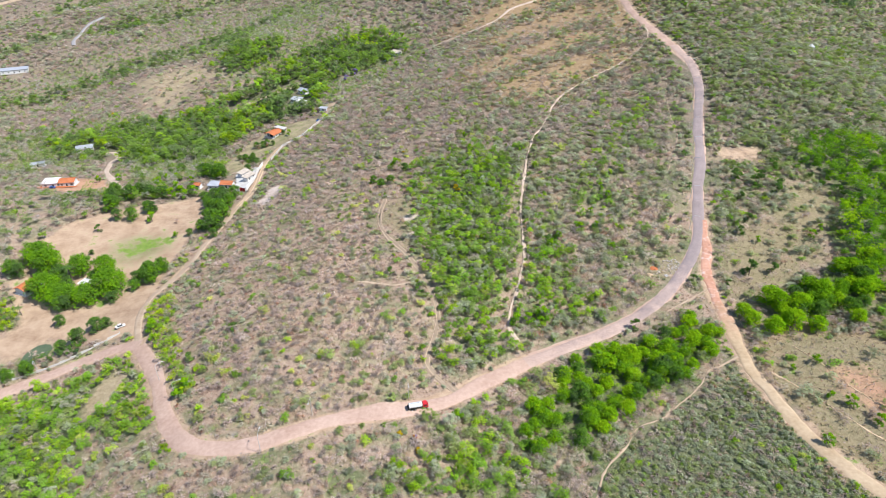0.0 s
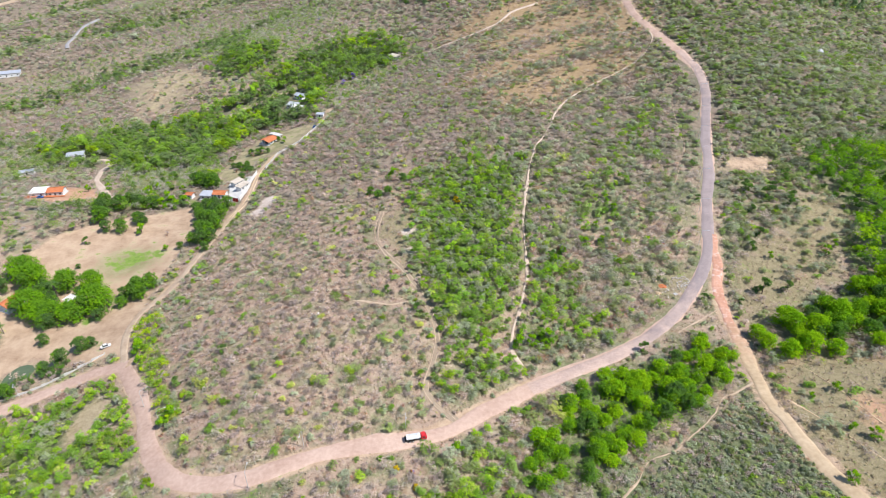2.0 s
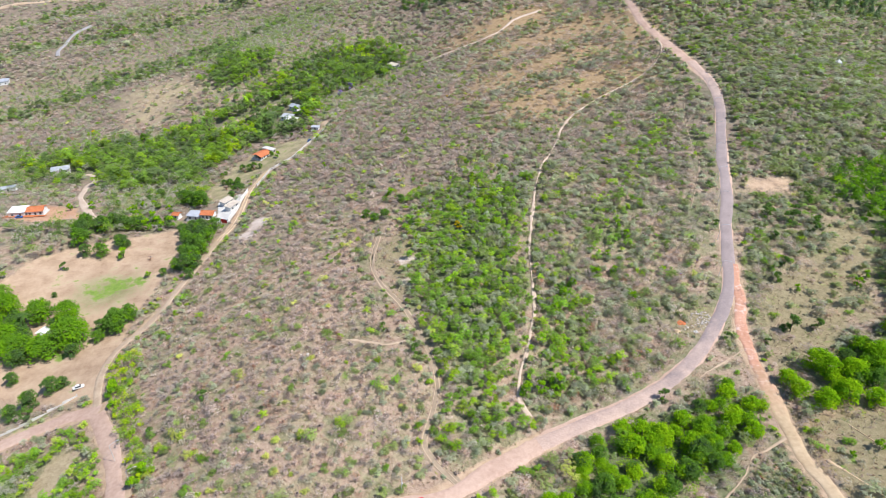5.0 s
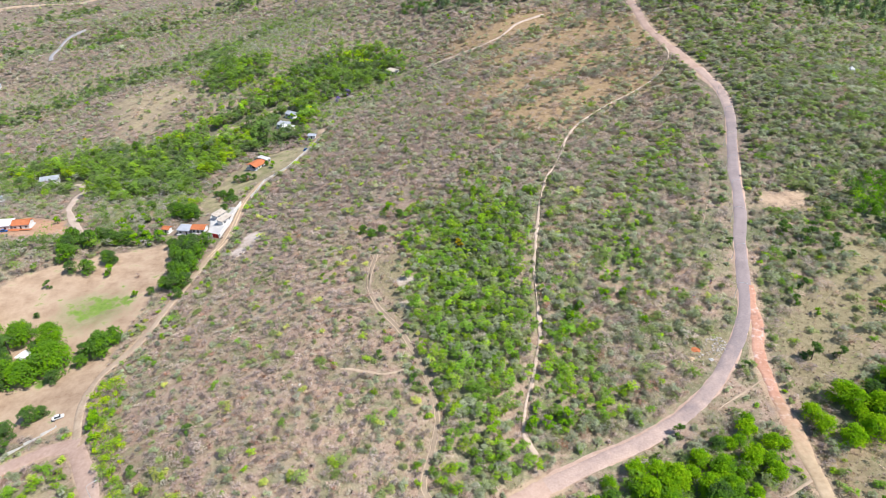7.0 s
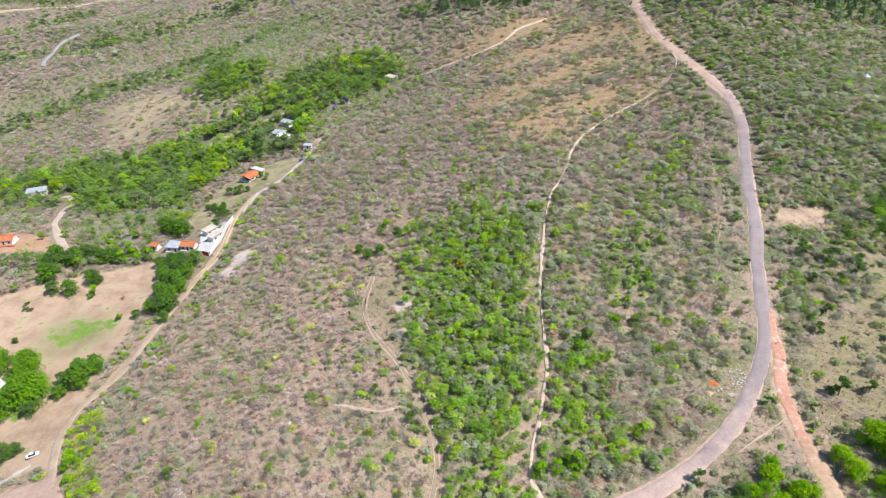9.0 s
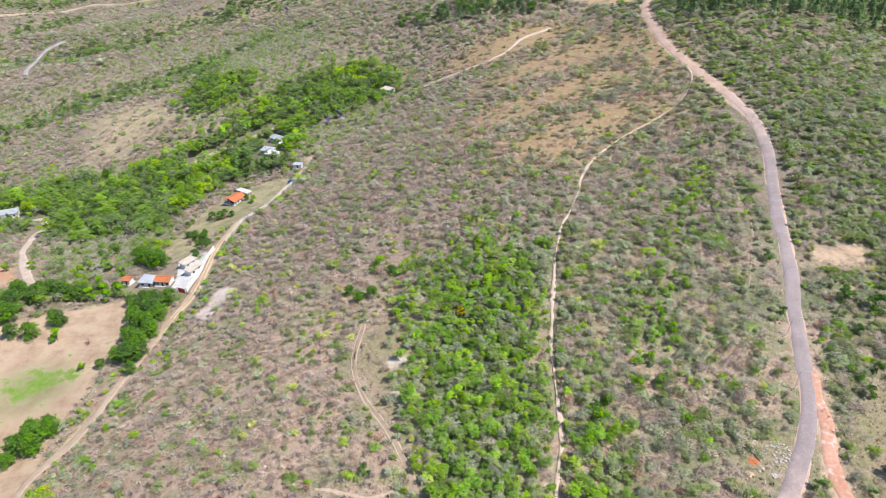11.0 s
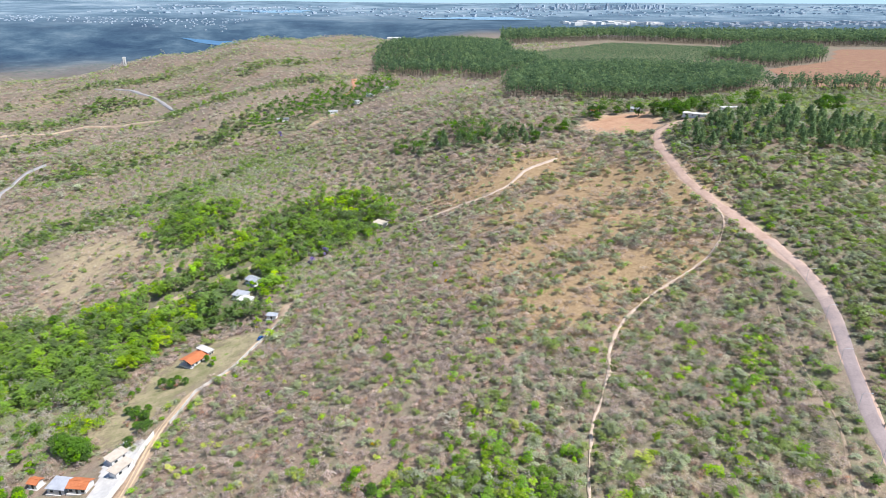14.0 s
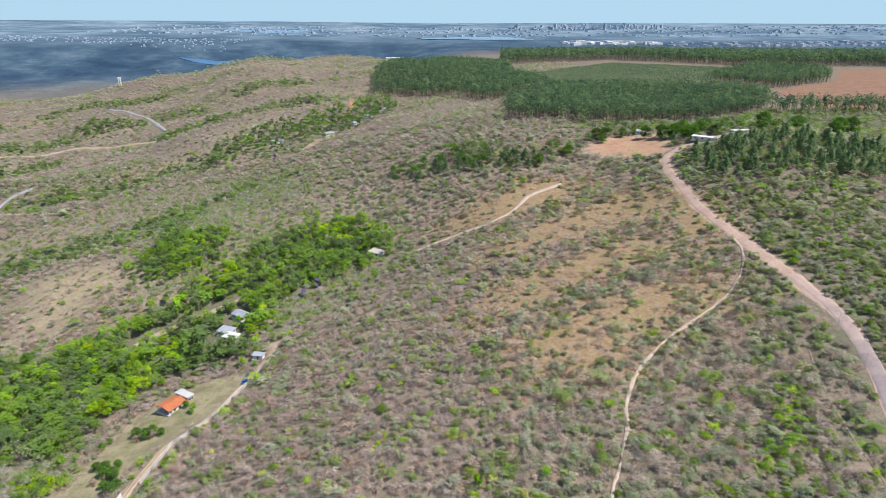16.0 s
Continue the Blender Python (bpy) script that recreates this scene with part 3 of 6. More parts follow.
# ---- ground ----
def part(name, bm, mat, parent=None, label=""):
    """Links a bmesh as one mesh object, under a thing or under a part."""
    me = bpy.data.meshes.new(name)
    bm.to_mesh(me)
    bm.free()
    me.materials.append(mat)
    ob = new(name, me)
    if parent is not None:
        ob.parent = parent
    if label:
        ob["label"] = label
    return ob


def mesh_object(name, verts, faces, mat, tone=None, flat=True, lightness=None):
    """One mesh from arrays: faces all triangles or all quads."""
    me = bpy.data.meshes.new(name)
    n, k = faces.shape
    me.vertices.add(len(verts))
    me.vertices.foreach_set("co", np.ascontiguousarray(verts, np.float32).ravel())
    me.loops.add(n * k)
    me.loops.foreach_set("vertex_index", np.ascontiguousarray(faces, np.int32).ravel())
    me.polygons.add(n)
    me.polygons.foreach_set("loop_start", np.arange(0, n * k, k, dtype=np.int32))
    me.polygons.foreach_set("use_smooth", np.full(n, not flat))
    me.update(calc_edges=True)
    me.materials.append(mat)
    if tone is not None:
        me.attributes.new("tone", "FLOAT", "POINT").data.foreach_set("value", np.ascontiguousarray(tone, np.float32))
    if lightness is not None:
        me.attributes.new("lightness", "FLOAT", "POINT").data.foreach_set("value", np.ascontiguousarray(lightness, np.float32))
    return new(name, me)


def spread(a, b, step, reach, growth):
    """Even steps from a to b, then growing ones out to both reaches."""
    mid = list(np.arange(a, b + 0.1, step))
    lo, hi, s = [a], [b], step
    while hi[-1] < reach[1]:
        s *= growth
        hi.append(hi[-1] + s)
    s = step
    while lo[-1] > reach[0]:
        s *= growth
        lo.append(lo[-1] - s)
    return np.array(lo[:0:-1] + mid + hi[1:])


def build_ground():
    gx, gy = spread(-320, 280, 4.8, (-5200, 5200), 1.06), spread(90, 720, 4.8, (-5000, 5200), 1.045)
    x, y = np.meshgrid(gx, gy)
    z = land(x, y)
    z -= 0.9 * np.clip(inside(x, y, POND) / 3 + 0.4, 0, 1)
    nx, ny = len(gx), len(gy)
    i = (np.arange(ny - 1)[:, None] * nx + np.arange(nx - 1)).ravel()
    ob = mesh_object("ground", np.stack([x.ravel(), y.ravel(), z.ravel()], 1), np.stack([i, i + 1, i + nx + 1, i + nx], 1), M_GROUND, flat=False)
    x, y = x.ravel(), y.ravel()

    def put(name, value):
        ob.data.attributes.new(name, "FLOAT", "POINT").data.foreach_set("value", np.clip(value, 0, 1).astype(np.float32))

    def soft(areas, w):
        return 0.5 + within(x, y, areas) / w
    put("gold", np.maximum(soft(DRY_HILLS, 64) + 0.27, soft([DRY_SLOPE], 40) + 0.1))
    put("pale", soft([PASTURE, DRY_SLOPE, CLEARING, RUBBLE], 24) * 0.92)
    put("dry", np.maximum(soft([DRY_PATCH], 70) - 0.18, 1.5 - np.hypot((x + 133) / 7, (y - 176) / 12)))
    verge = np.min([line_distance(x, y, r) - w for r, w in ROADS[:6] if r is not ROAD_PAVED], axis=0)
    put("bare", np.max([soft([FIELD, FARM, YARD, SCAR_RIDGE], 16), soft([BARE_YARD, BARE_SOIL], 40) - 0.04, 0.55 - verge / 6], axis=0))
    put("scar", soft(SCARS, 9) + 0.06)
    put("lawn", soft([FIELD_GREEN, LAWN], 34))
    put("red", soft([RED_FIELD], 16))
    put("clay", np.maximum(soft([RED_YARD], 16), np.maximum(soft([DRY_SLOPE], 60) - 0.36, soft([BARE_YARD], 50) - 0.12)))
    put("sward", 1.12 - np.minimum(np.hypot((x + 160) / 11, (y - 289) / 6), np.hypot((x + 164) / 22, (y - 290) / 14) + 0.25))
    put("lush", smooth(-5, 5, inside(x, y, CLEARED_PINES)) + smooth(0, 25, within(x, y, [GALLERY, GREEN_BAND, FOREST_EAST, FOREST_EAST_B, THICKET_MID, THICKET_WEST])) + 0.28 * smooth(0, 60, x) + 0.8 * smooth(-4, 8, inside(x, y, HERB_FLAT)) + 0.22 * smooth(140, 200, x) * smooth(270, 340, y) + 0.5 * smooth(-0.1, -0.8, spurs(x, y)) * smooth(600, 800, y) * smooth(100, -100, x) - 0.3 * smooth(430, 560, y) * smooth(-50, 30, x) + 0.3 * smooth(150, 120, y))
    # Distance masks that lay the painted haze colours over the ground.
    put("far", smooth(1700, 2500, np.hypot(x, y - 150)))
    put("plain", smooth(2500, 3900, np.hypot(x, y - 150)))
    put("brush", 0.8 * (1 - 0.6 * smooth(0.1, -0.6, spurs(x, y)) * smooth(100, -100, x)) * np.maximum(smooth(600, 800, y), 0.75 * smooth(270, 380, y)) * smooth(1.0, 0.0, 0.5 * soft(DRY_HILLS, 60)) * smooth(2, -10, inside(x, y, CLEARED_PINES)))
    return tagged(ob, "dry brown hillside soil with straw grass and leaf litter", "ground", kind="structure")


build_ground()


def glide(line, step):
    """Points along a smooth curve through the line's points."""
    p = np.array(line, float)
    p = np.vstack([2 * p[0] - p[1], p, 2 * p[-1] - p[-2]])
    out = []
    for k in range(1, len(p) - 2):
        n = max(2, int(np.linalg.norm(p[k + 1] - p[k]) / step))
        for s in np.arange(n) / n:
            out.append(0.5 * (2 * p[k] + (p[k + 1] - p[k - 1]) * s + (2 * p[k - 1] - 5 * p[k] + 4 * p[k + 1] - p[k + 2]) * s ** 2 + (3 * p[k] - p[k - 1] - 3 * p[k + 1] + p[k + 2]) * s ** 3))
    out.append(p[-2])
    return np.array(out)


def road(name, line, width, mat, label, lift=0.16, ragged=0.35, step=2.0, offset=0.0, seed=1):
    """A strip of road laid on the land, slightly crowned, with ragged edges that run into the ground."""
    r = np.random.RandomState(seed)
    p = glide(line, step)
    d = np.gradient(p, axis=0)
    d /= np.linalg.norm(d, axis=1)[:, None]
    side = np.stack([d[:, 1], -d[:, 0]], 1)
    n = len(p)
    wob = [np.convolve(r.randn(n + 8), np.ones(9) / 7, "same")[4:-4] * ragged * 2.2 for _ in range(2)]
    cols = []
    for s, rise in ((-1, -0.25), (-0.86, 0.8), (-0.4, 1.0), (0.0, 1.1), (0.4, 1.0), (0.86, 0.8), (1, -0.25)):
        q = p + side * (s * width / 2 + offset + wob[int(s > 0)] * abs(s))[:, None]
        cols.append(np.column_stack([q, land(q[:, 0], q[:, 1]) + lift * rise]))
    v = np.stack(cols, 1).reshape(-1, 3)
    i = (np.arange(n - 1)[:, None] * 7 + np.arange(6)).ravel()
    ob = mesh_object(name, v, np.stack([i, i + 1, i + 8, i + 7], 1), mat, flat=False)
    return tagged(ob, label, "road", kind="structure")


road("road_shoulder", ROAD_PAVED, 5.9, M_DIRT, "dusty pink dirt shoulders under the paved road", 0.14, 0.5, seed=2)
road("road_paved", ROAD_PAVED, 5.5, M_ASPHALT, "worn grey asphalt road with dusty edges", 0.24, 0.22, seed=3)
road("road_upper", ROAD_UPPER, 5.6, M_DIRT, "dusty pink dirt road running up the ridge", 0.18, 0.5, seed=4)
road("road_lower", ROAD_LOWER, 6.4, M_DIRT, "wide pink dirt road curving below the hill", 0.18, 0.5, seed=5)
road("road_west", WEST_ROAD, 7.0, M_DIRT, "pink dirt road beside the walled yard", 0.20, 0.5, seed=6)
road("lane", LANE, 3.4, M_PATH, "narrow pale dirt lane along the field", 0.16, 0.3, seed=7)
road("track_fork", FORK_TRACK, 4.8, M_TRACK, "dirt track forking off the road, red turning tan", 0.20, 0.5, seed=8)
road("trail", TRAIL, 1.35, M_TRAIL, "thin pale dirt trail up the hill", 0.30, 0.45, 1.5, seed=10)
road("clearing_track", CLEARING_TRACK, 2.3, M_RUT, "faint brown dirt track through dry scrub", 0.07, 0.5, 1.5, seed=40)
for k, o in enumerate((-0.8, 0.8)):
    road("clearing_rut", CLEARING_TRACK, 0.45, M_PATH, "one wheel rut of a faint dirt track", 0.12, 0.15, 1.5, o, seed=11 + k)
    road("lane_rut", LANE[6:13], 0.8, M_TANDIRT, "worn wheel rut in the dirt lane", 0.22, 0.12, 1.5, o, seed=31 + k)
road("spur", SPUR, 1.3, M_PATH, "short pale dirt path through the scrub", 0.12, 0.4, 1.0, seed=14)
road("footpath", FOOTPATH, 0.7, M_PATH, "thin winding footpath of pale soil", 0.12, 0.3, 1.0, seed=15)
road("verge_path", VERGE_PATH, 0.45, M_PATH, "thin footpath across the verge", 0.12, 0.2, 1.0, seed=16)
road("loop_track", LOOP, 4.0, M_TRAIL, "pale dirt driveway with a bend", 0.2, 0.4, seed=17)
road("ridge_track", RIDGE_TRACK, 2.8, M_TRAIL, "pale dirt track over the grassy ridge", 0.3, 0.8, seed=18)
road("far_dirt_road", FAR_DIRT, 8.0, M_PATH, "pale dirt road across the far valley", 2.2, 1.2, 6.0, seed=19)
road("far_grey_road", FAR_GREY, 5.0, M_GREYROAD, "grey paved road down the far hillside", 1.4, 0.8, 6.0, seed=20)
road("far_bend_road", FAR_BEND, 4.5, M_GREYROAD, "grey paved road bend in the valley", 0.8, 0.6, 5.0, seed=21)
road("roadside_path", ROADSIDE_PATH, 0.5, M_RUT, "thin worn footpath beside the road", 0.12, 0.3, 1.5, seed=22)
road("slope_track", [(117, 165), (122, 156), (127, 146), (134, 132), (141, 120), (150, 108)], 0.5, M_TANDIRT, "thin worn track down the dry orange slope", 0.12, 0.3, 1.5, seed=25)
road("slope_track", [(130, 178), (135, 166), (139, 152), (146, 138), (156, 126)], 0.35, M_TANDIRT, "faint worn track across the dry orange slope", 0.12, 0.3, 1.5, seed=26)
road("hamlet_track", HAMLET_TRACK, 5.0, M_PATH, "pale dirt access between the white houses", 0.25, 0.5, seed=23)
road("ridge_cut", RIDGE_CUT, 7.0, M_REDDIRT, "reddish gully track on the far ridge", 0.5, 0.9, 4.0, seed=24)

# ---- vegetation ----
R = np.random.RandomState(7)


def blank(x, y, margin=0.0):
    """True where no plant may stand: roads, fields, yards, water, houses."""
    bad = np.zeros(x.shape, bool)
    for line, half in ROADS:
        bad |= line_distance(x, y, line) < half * (0.45 if half < 2.1 else 1.0) + margin
    for area in (YARD, FARM, RED_YARD, POND, FIELD, LAWN):
        bad |= inside(x, y, area) > -margin
    for area in [BARE_SOIL, BARE_YARD] + SCARS:
        bad |= inside(x, y, area) + 3 * rolling(x, y, 13, 71) > 1 - margin
    for hx, hy, hr in HOUSE_SPOTS:
        bad |= np.hypot(x - hx, y - hy) < hr + margin
    return bad


HOUSE_SPOTS = [(-131, 461, 13), (-126, 526, 12), (-126, 548, 9), (-98, 492, 5), (-132, 362, 17), (-147, 360, 9), (-254, 377, 12), (-290, 470, 8), (-208, 257, 6), (-181, 258, 3),
               (-46, 620, 7), (-485, 706, 14), (205, 684, 14), (184, 764, 8), (-159, 363, 4), (-138, 973, 8), (-97, 1043, 8)]


def scatter(areas, spacing, jitter=0.5, box=None, edge=2.0):
    """Plant places on a jittered net inside the areas (or a box), ragged at the edge."""
    if box is None:
        p = np.vstack([np.array(a, float) for a in areas])
        box = (p[:, 0].min(), p[:, 0].max(), p[:, 1].min(), p[:, 1].max())
    gx, gy = np.meshgrid(np.arange(box[0], box[1], spacing), np.arange(box[2], box[3], spacing))
    x = gx.ravel() + R.uniform(-jitter, jitter, gx.size) * spacing * 1.3
    y = gy.ravel() + R.uniform(-jitter, jitter, gx.size) * spacing * 1.3
    if areas:
        ok = within(x, y, areas) > R.normal(0, edge, x.size)
        x, y = x[ok], y[ok]
    return x, y


def leaf_cloud(centre, radius, count, size, dome=0.3, upright=0.4, loose=0.0, shell=(0.5, 1.1), slim=1.0, ruffle=0.6):
    """Loose leaf clumps, one triangle each, round the shells of ellipsoids. count: clumps per ellipsoid. Returns vertices and the owner of each triangle."""
    own = np.repeat(np.arange(len(centre)), count)
    n = len(own)
    d = R.normal(size=(n, 3))
    d /= np.linalg.norm(d, axis=1)[:, None] + 1e-9
    low = d[:, 2] < -dome
    d[low, 2] *= -1
    off = R.uniform(shell[0] - 0.3 * loose, shell[1] + 0.25 * loose, n)[:, None]
    pos = centre[own] + d * radius[own] * off
    nrm = d * 0.7 + R.normal(size=(n, 3)) * ruffle
    nrm[:, 2] = np.abs(nrm[:, 2]) + upright
    nrm /= np.linalg.norm(nrm, axis=1)[:, None]
    u = np.cross(nrm, R.normal(size=(n, 3)))
    u /= np.linalg.norm(u, axis=1)[:, None] + 1e-9
    w = np.cross(nrm, u)
    s = (size[own] * R.uniform(0.65, 1.35, n))[:, None]
    v = np.stack([pos + u * s / slim, pos - u * s * 0.55 / slim + w * s * 0.85 * slim, pos - u * s * 0.55 / slim - w * s * 0.85 * slim], 1)
    return v.reshape(-1, 3), own


def plant_mass(name, x, y, rad, tall, lobes, count, size, tone, mat, label, category, lift=0.45, flat=1.0, upright=0.9, loose=0.0):
    """One object of many plants: each has a few leafy lobes grouped over its foot."""
    z = land(x, y)
    own = np.repeat(np.arange(len(x)), lobes)
    m = len(own)
    a, k = R.uniform(0, 6.283, m), np.sqrt(R.uniform(0, 1, m)) * (0.62 if lobes > 1 else 0.0)
    c = np.stack([x[own] + np.cos(a) * k * rad[own], y[own] + np.sin(a) * k * rad[own], z[own] + tall[own] * (lift + R.uniform(0, 0.35, m) * (lobes > 1))], 1)
    lr = rad[own] * (R.uniform(0.42, 0.72, m) if lobes > 1 else 1.0)
    rr = np.stack([lr, lr, np.minimum(lr * flat, tall[own] * 0.55)], 1)
    v, o = leaf_cloud(c, rr, count, size[own], upright=upright, loose=loose)
    t = np.repeat((tone[own] + R.normal(0, 0.03, m))[o], 3)
    ob = mesh_object(name, v, np.arange(len(v)).reshape(-1, 3), mat, np.clip(t, 0, 1))
    return tagged(ob, label, category, kind="stuff")


def patchy(x, y):
    """Slow changes of plant tone over the land, 0 to 1."""
    return 0.5 + 0.25 * rolling(x, y, 60, 21) + 0.25 * rolling(x, y, 22, 22)


ALL_GREEN = [GALLERY, GALLERY_B, THICKET_MID, THICKET_LOW, FOREST_EAST, FOREST_EAST_B, THICKET_WEST, GREEN_BAND, GREEN_BAND_B, GREEN_BAND_C, WEST_WOODS, WEST_WOODS_B, GALLERY_TOP, STRIP, STRIP_D, FIELD_HEDGE]
OPEN = [PASTURE, DRY_SLOPE, CLEARING, VERGE, DRY_PATCH, RUBBLE]


def canopy(name, x, y, rad, tall, rings, sides, fuzz, leaf, tone, mat, label, loose=0.0):
    """Many low shrubs in one object: each an uneven leafy dome, with loose sprigs standing off it."""
    n = len(x)
    z = land(x, y)
    a = R.uniform(0, 6.283, (n, 1)) + np.arange(sides) * 6.283 / sides + R.normal(0, 0.16, (n, sides))
    stretch = R.uniform(0.8, 1.25, (n, 1))
    cols = [np.stack([x + R.normal(0, 0.15, n) * rad, y + R.normal(0, 0.15, n) * rad, z + 0.66 * tall], 1)[:, None]]
    for out, up in rings:
        r = out * rad[:, None] * R.uniform(0.6, 1.25, (n, sides))
        h = z[:, None] + tall[:, None] * (up + R.normal(0, 0.10 * up, (n, sides)))
        cols.append(np.stack([x[:, None] + np.cos(a) * r * stretch, y[:, None] + np.sin(a) * r / stretch, h], 2))
    v = np.concatenate(cols, 1)
    m = v.shape[1]
    k, k2 = np.arange(sides), (np.arange(sides) + 1) % sides
    f = [np.stack([0 * k, 1 + k, 1 + k2], 1)]
    for j in range(len(rings) - 1):
        p, q = 1 + j * sides, 1 + (j + 1) * sides
        f += [np.stack([p + k, q + k, q + k2], 1), np.stack([p + k, q + k2, p + k2], 1)]
    f = (np.concatenate(f)[None] + (np.arange(n) * m)[:, None, None]).reshape(-1, 3)
    t = np.clip(tone[:, None] + R.normal(0, 0.04, (n, m)), 0, 1)
    tagged(mesh_object(name, v.reshape(-1, 3), f, mat, t.ravel(), flat=False), label, "shrubs", kind="stuff")
    if fuzz:
        c = np.stack([x, y, z + tall * 0.02], 1)
        v, own = leaf_cloud(c, np.stack([rad, rad, tall], 1) * 0.98, fuzz, leaf, 0.0, 0.9, loose, (0.70, 1.18), 0.75)
        t = np.clip(tone[own] + R.normal(0, 0.07, len(own)), 0, 1)
        tagged(mesh_object(name, v, np.arange(len(v)).reshape(-1, 3), mat, np.repeat(t, 3)), label, "shrubs", kind="stuff")


DOME = ((0.92, 0.0),)
ROUND = ((0.55, 0.52), (0.95, 0.0))


KINDS = np.array([0.0, 0.09, 0.17, 0.28, 0.42, 0.55, 0.70, 0.86, 0.98])
LEFT_HILL = (0.016, 0.22, 0.33, 0.14, 0.10, 0.11, 0.03, 0.022, 0.032)
TRAIL_SIDE = (0.012, 0.11, 0.26, 0.17, 0.26, 0.15, 0.045, 0.03, 0.008)
UPPER_HILL = (0.005, 0.15, 0.26, 0.18, 0.26, 0.11, 0.02, 0.008, 0.005)
EAST_SIDE = (0.004, 0.06, 0.10, 0.10, 0.32, 0.30, 0.10, 0.015, 0.005)
VALLEY_SIDE = (0.006, 0.22, 0.28, 0.18, 0.17, 0.11, 0.025, 0.006, 0.006)
YOUNG_WOOD = (0.006, 0.01, 0.05, 0.03, 0.24, 0.16, 0.32, 0.18, 0.004)


def plant_kinds(x, y, mixes, seed=50):
    """Tone of each plant: kinds drawn by the shares of the place (mixes: shares and weight arrays), in drifts of the same kind."""
    share = sum(np.outer(w, np.array(m)) for m, w in mixes) + 1e-5
    drift = np.stack([rolling(x, y, (17, 24, 31)[k % 3], seed + k) for k in range(len(KINDS))], 1)
    score = np.log(share) + 1.0 * drift + R.gumbel(0, 0.75, share.shape)
    return np.clip(KINDS[np.argmax(score, 1)] + R.normal(0, 0.022, x.size), 0, 1)


def scrub_mixes(x, y):
    lane = smooth(15, 4, line_distance(x, y, LANE)) + smooth(14, 5, line_distance(x, y, ROAD_LOWER)) * smooth(-78, -92, x)
    left = smooth(14, -20, x - 0.16 * (y - 250)) * smooth(600, 450, y) * smooth(-135, -110, x) * (1 - 0.85 * np.clip(lane, 0, 1))
    east = smooth(125, 185, x)
    upper = smooth(360, 470, y) * (1 - east) * smooth(-110, -60, x)
    valley = smooth(-90, -140, x)
    gully = valley * smooth(600, 680, y) * smooth(-0.1, -0.7, spurs(x, y))
    trail = np.clip(1 - np.maximum.reduce([left, east, upper, valley]), 0, 1)
    return [(LEFT_HILL, left), (TRAIL_SIDE, trail), (UPPER_HILL, upper), (EAST_SIDE, east), (VALLEY_SIDE, valley * (1 - gully)), (EAST_SIDE, 1.2 * gully), (YOUNG_WOOD, 0.45 * np.clip(lane, 0, 1))]


def clear_of_roads(x, y, rad):
    """Crowns shrink where they would hang over a road or trail."""
    for line, half in ROADS:
        rad = np.minimum(rad, np.maximum(line_distance(x, y, line) - half * (0.30 if half < 2.1 else 0.95), 0.7 if half < 2.1 else 0.4))
    return rad


def shrubs(name, x, y, rad, tall, tone, lobes, count, leaf, label, lift=0.42, mat=None):
    """Open-crowned shrubs in one object; the leafless kinds carry slim twigs, the others leaf clumps."""
    bare = (tone < 0.34) & (mat is None)
    for sel, slim, fine, ruffle, leaves in ((bare, 0.8, 0.8, 0.3, M_TWIGS), (~bare, 0.95, 1.0, 0.45, mat or M_SCRUB)):
        if sel.sum() == 0:
            continue
        n = int(sel.sum())
        own = np.repeat(np.arange(n), lobes)
        m = len(own)
        px, py, pr, pt = x[sel], y[sel], rad[sel], tall[sel]
        a, k = R.uniform(0, 6.283, m), np.sqrt(R.uniform(0.02, 1, m)) * 0.66
        lr = pr[own] * R.uniform(0.40, 0.66, m)
        c = np.stack([px[own] + np.cos(a) * k * pr[own], py[own] + np.sin(a) * k * pr[own], land(px, py)[own] + pt[own] * (lift + R.uniform(-0.10, 0.30, m))], 1)
        rr = np.stack([lr, lr, np.minimum(lr * 0.9, pt[own] * 0.42)], 1)
        v, o = leaf_cloud(c, rr, int(count / fine), fine * leaf * (0.55 + 0.25 * pr[own]), 0.5, 1.5, 0.25, (0.5, 1.05), slim, ruffle)
        t = (tone[sel][own] + R.normal(0, 0.025, m))[o]
        value = np.clip(0.16 * rolling(px, py, 13, 68) + R.normal(0, 0.15, n), -0.38, 0.42)
        ob = mesh_object(name, v, np.arange(len(v)).reshape(-1, 3), leaves, np.repeat(np.clip(t, 0, 1), 3), lightness=np.repeat(value[own][o], 3))
        tagged(ob, label if not sel is bare else label.replace("leafy", "leafless"), "shrubs", kind="stuff")


def cover(x, y):
    """How closely the shrubs stand, 0 to 1."""
    left = smooth(12, -22, x - 0.10 * (y - 250)) * smooth(430, 330, y)
    p = 1.0 - 0.22 * left * (1 - 0.6 * smooth(0.0, 0.7, rolling(x, y, 38, 41))) - 0.12 * smooth(0.2, 0.8, rolling(x, y, 15, 31))
    p = p * (1 - 0.45 * smooth(11, 5, line_distance(x, y, ROAD_PAVED) + 3 * rolling(x, y, 18, 47))) * (1 - 0.6 * smooth(9, 4, line_distance(x, y, ROAD_LOWER)))
    p = p * (1 - 0.80 * smooth(-11, 6, within(x, y, DRY_HILLS) + 7 * rolling(x, y, 19, 36)))
    side = smooth(26, 8, line_distance(x, y, ROAD_PAVED)) * smooth(230, 250, y) * smooth(0, 12, 142 - x + 0.28 * (y - 318))
    p = p * (1 - 0.3 * side)
    p = np.where(within(x, y, OPEN) > 0, 0.16 + 0.14 * rolling(x, y, 13, 33) + 0.10 * smooth(420, 440, y) + 0.10 * smooth(100, 140, x) * smooth(195, 210, y), p)
    return np.clip(p, 0.03, 1)


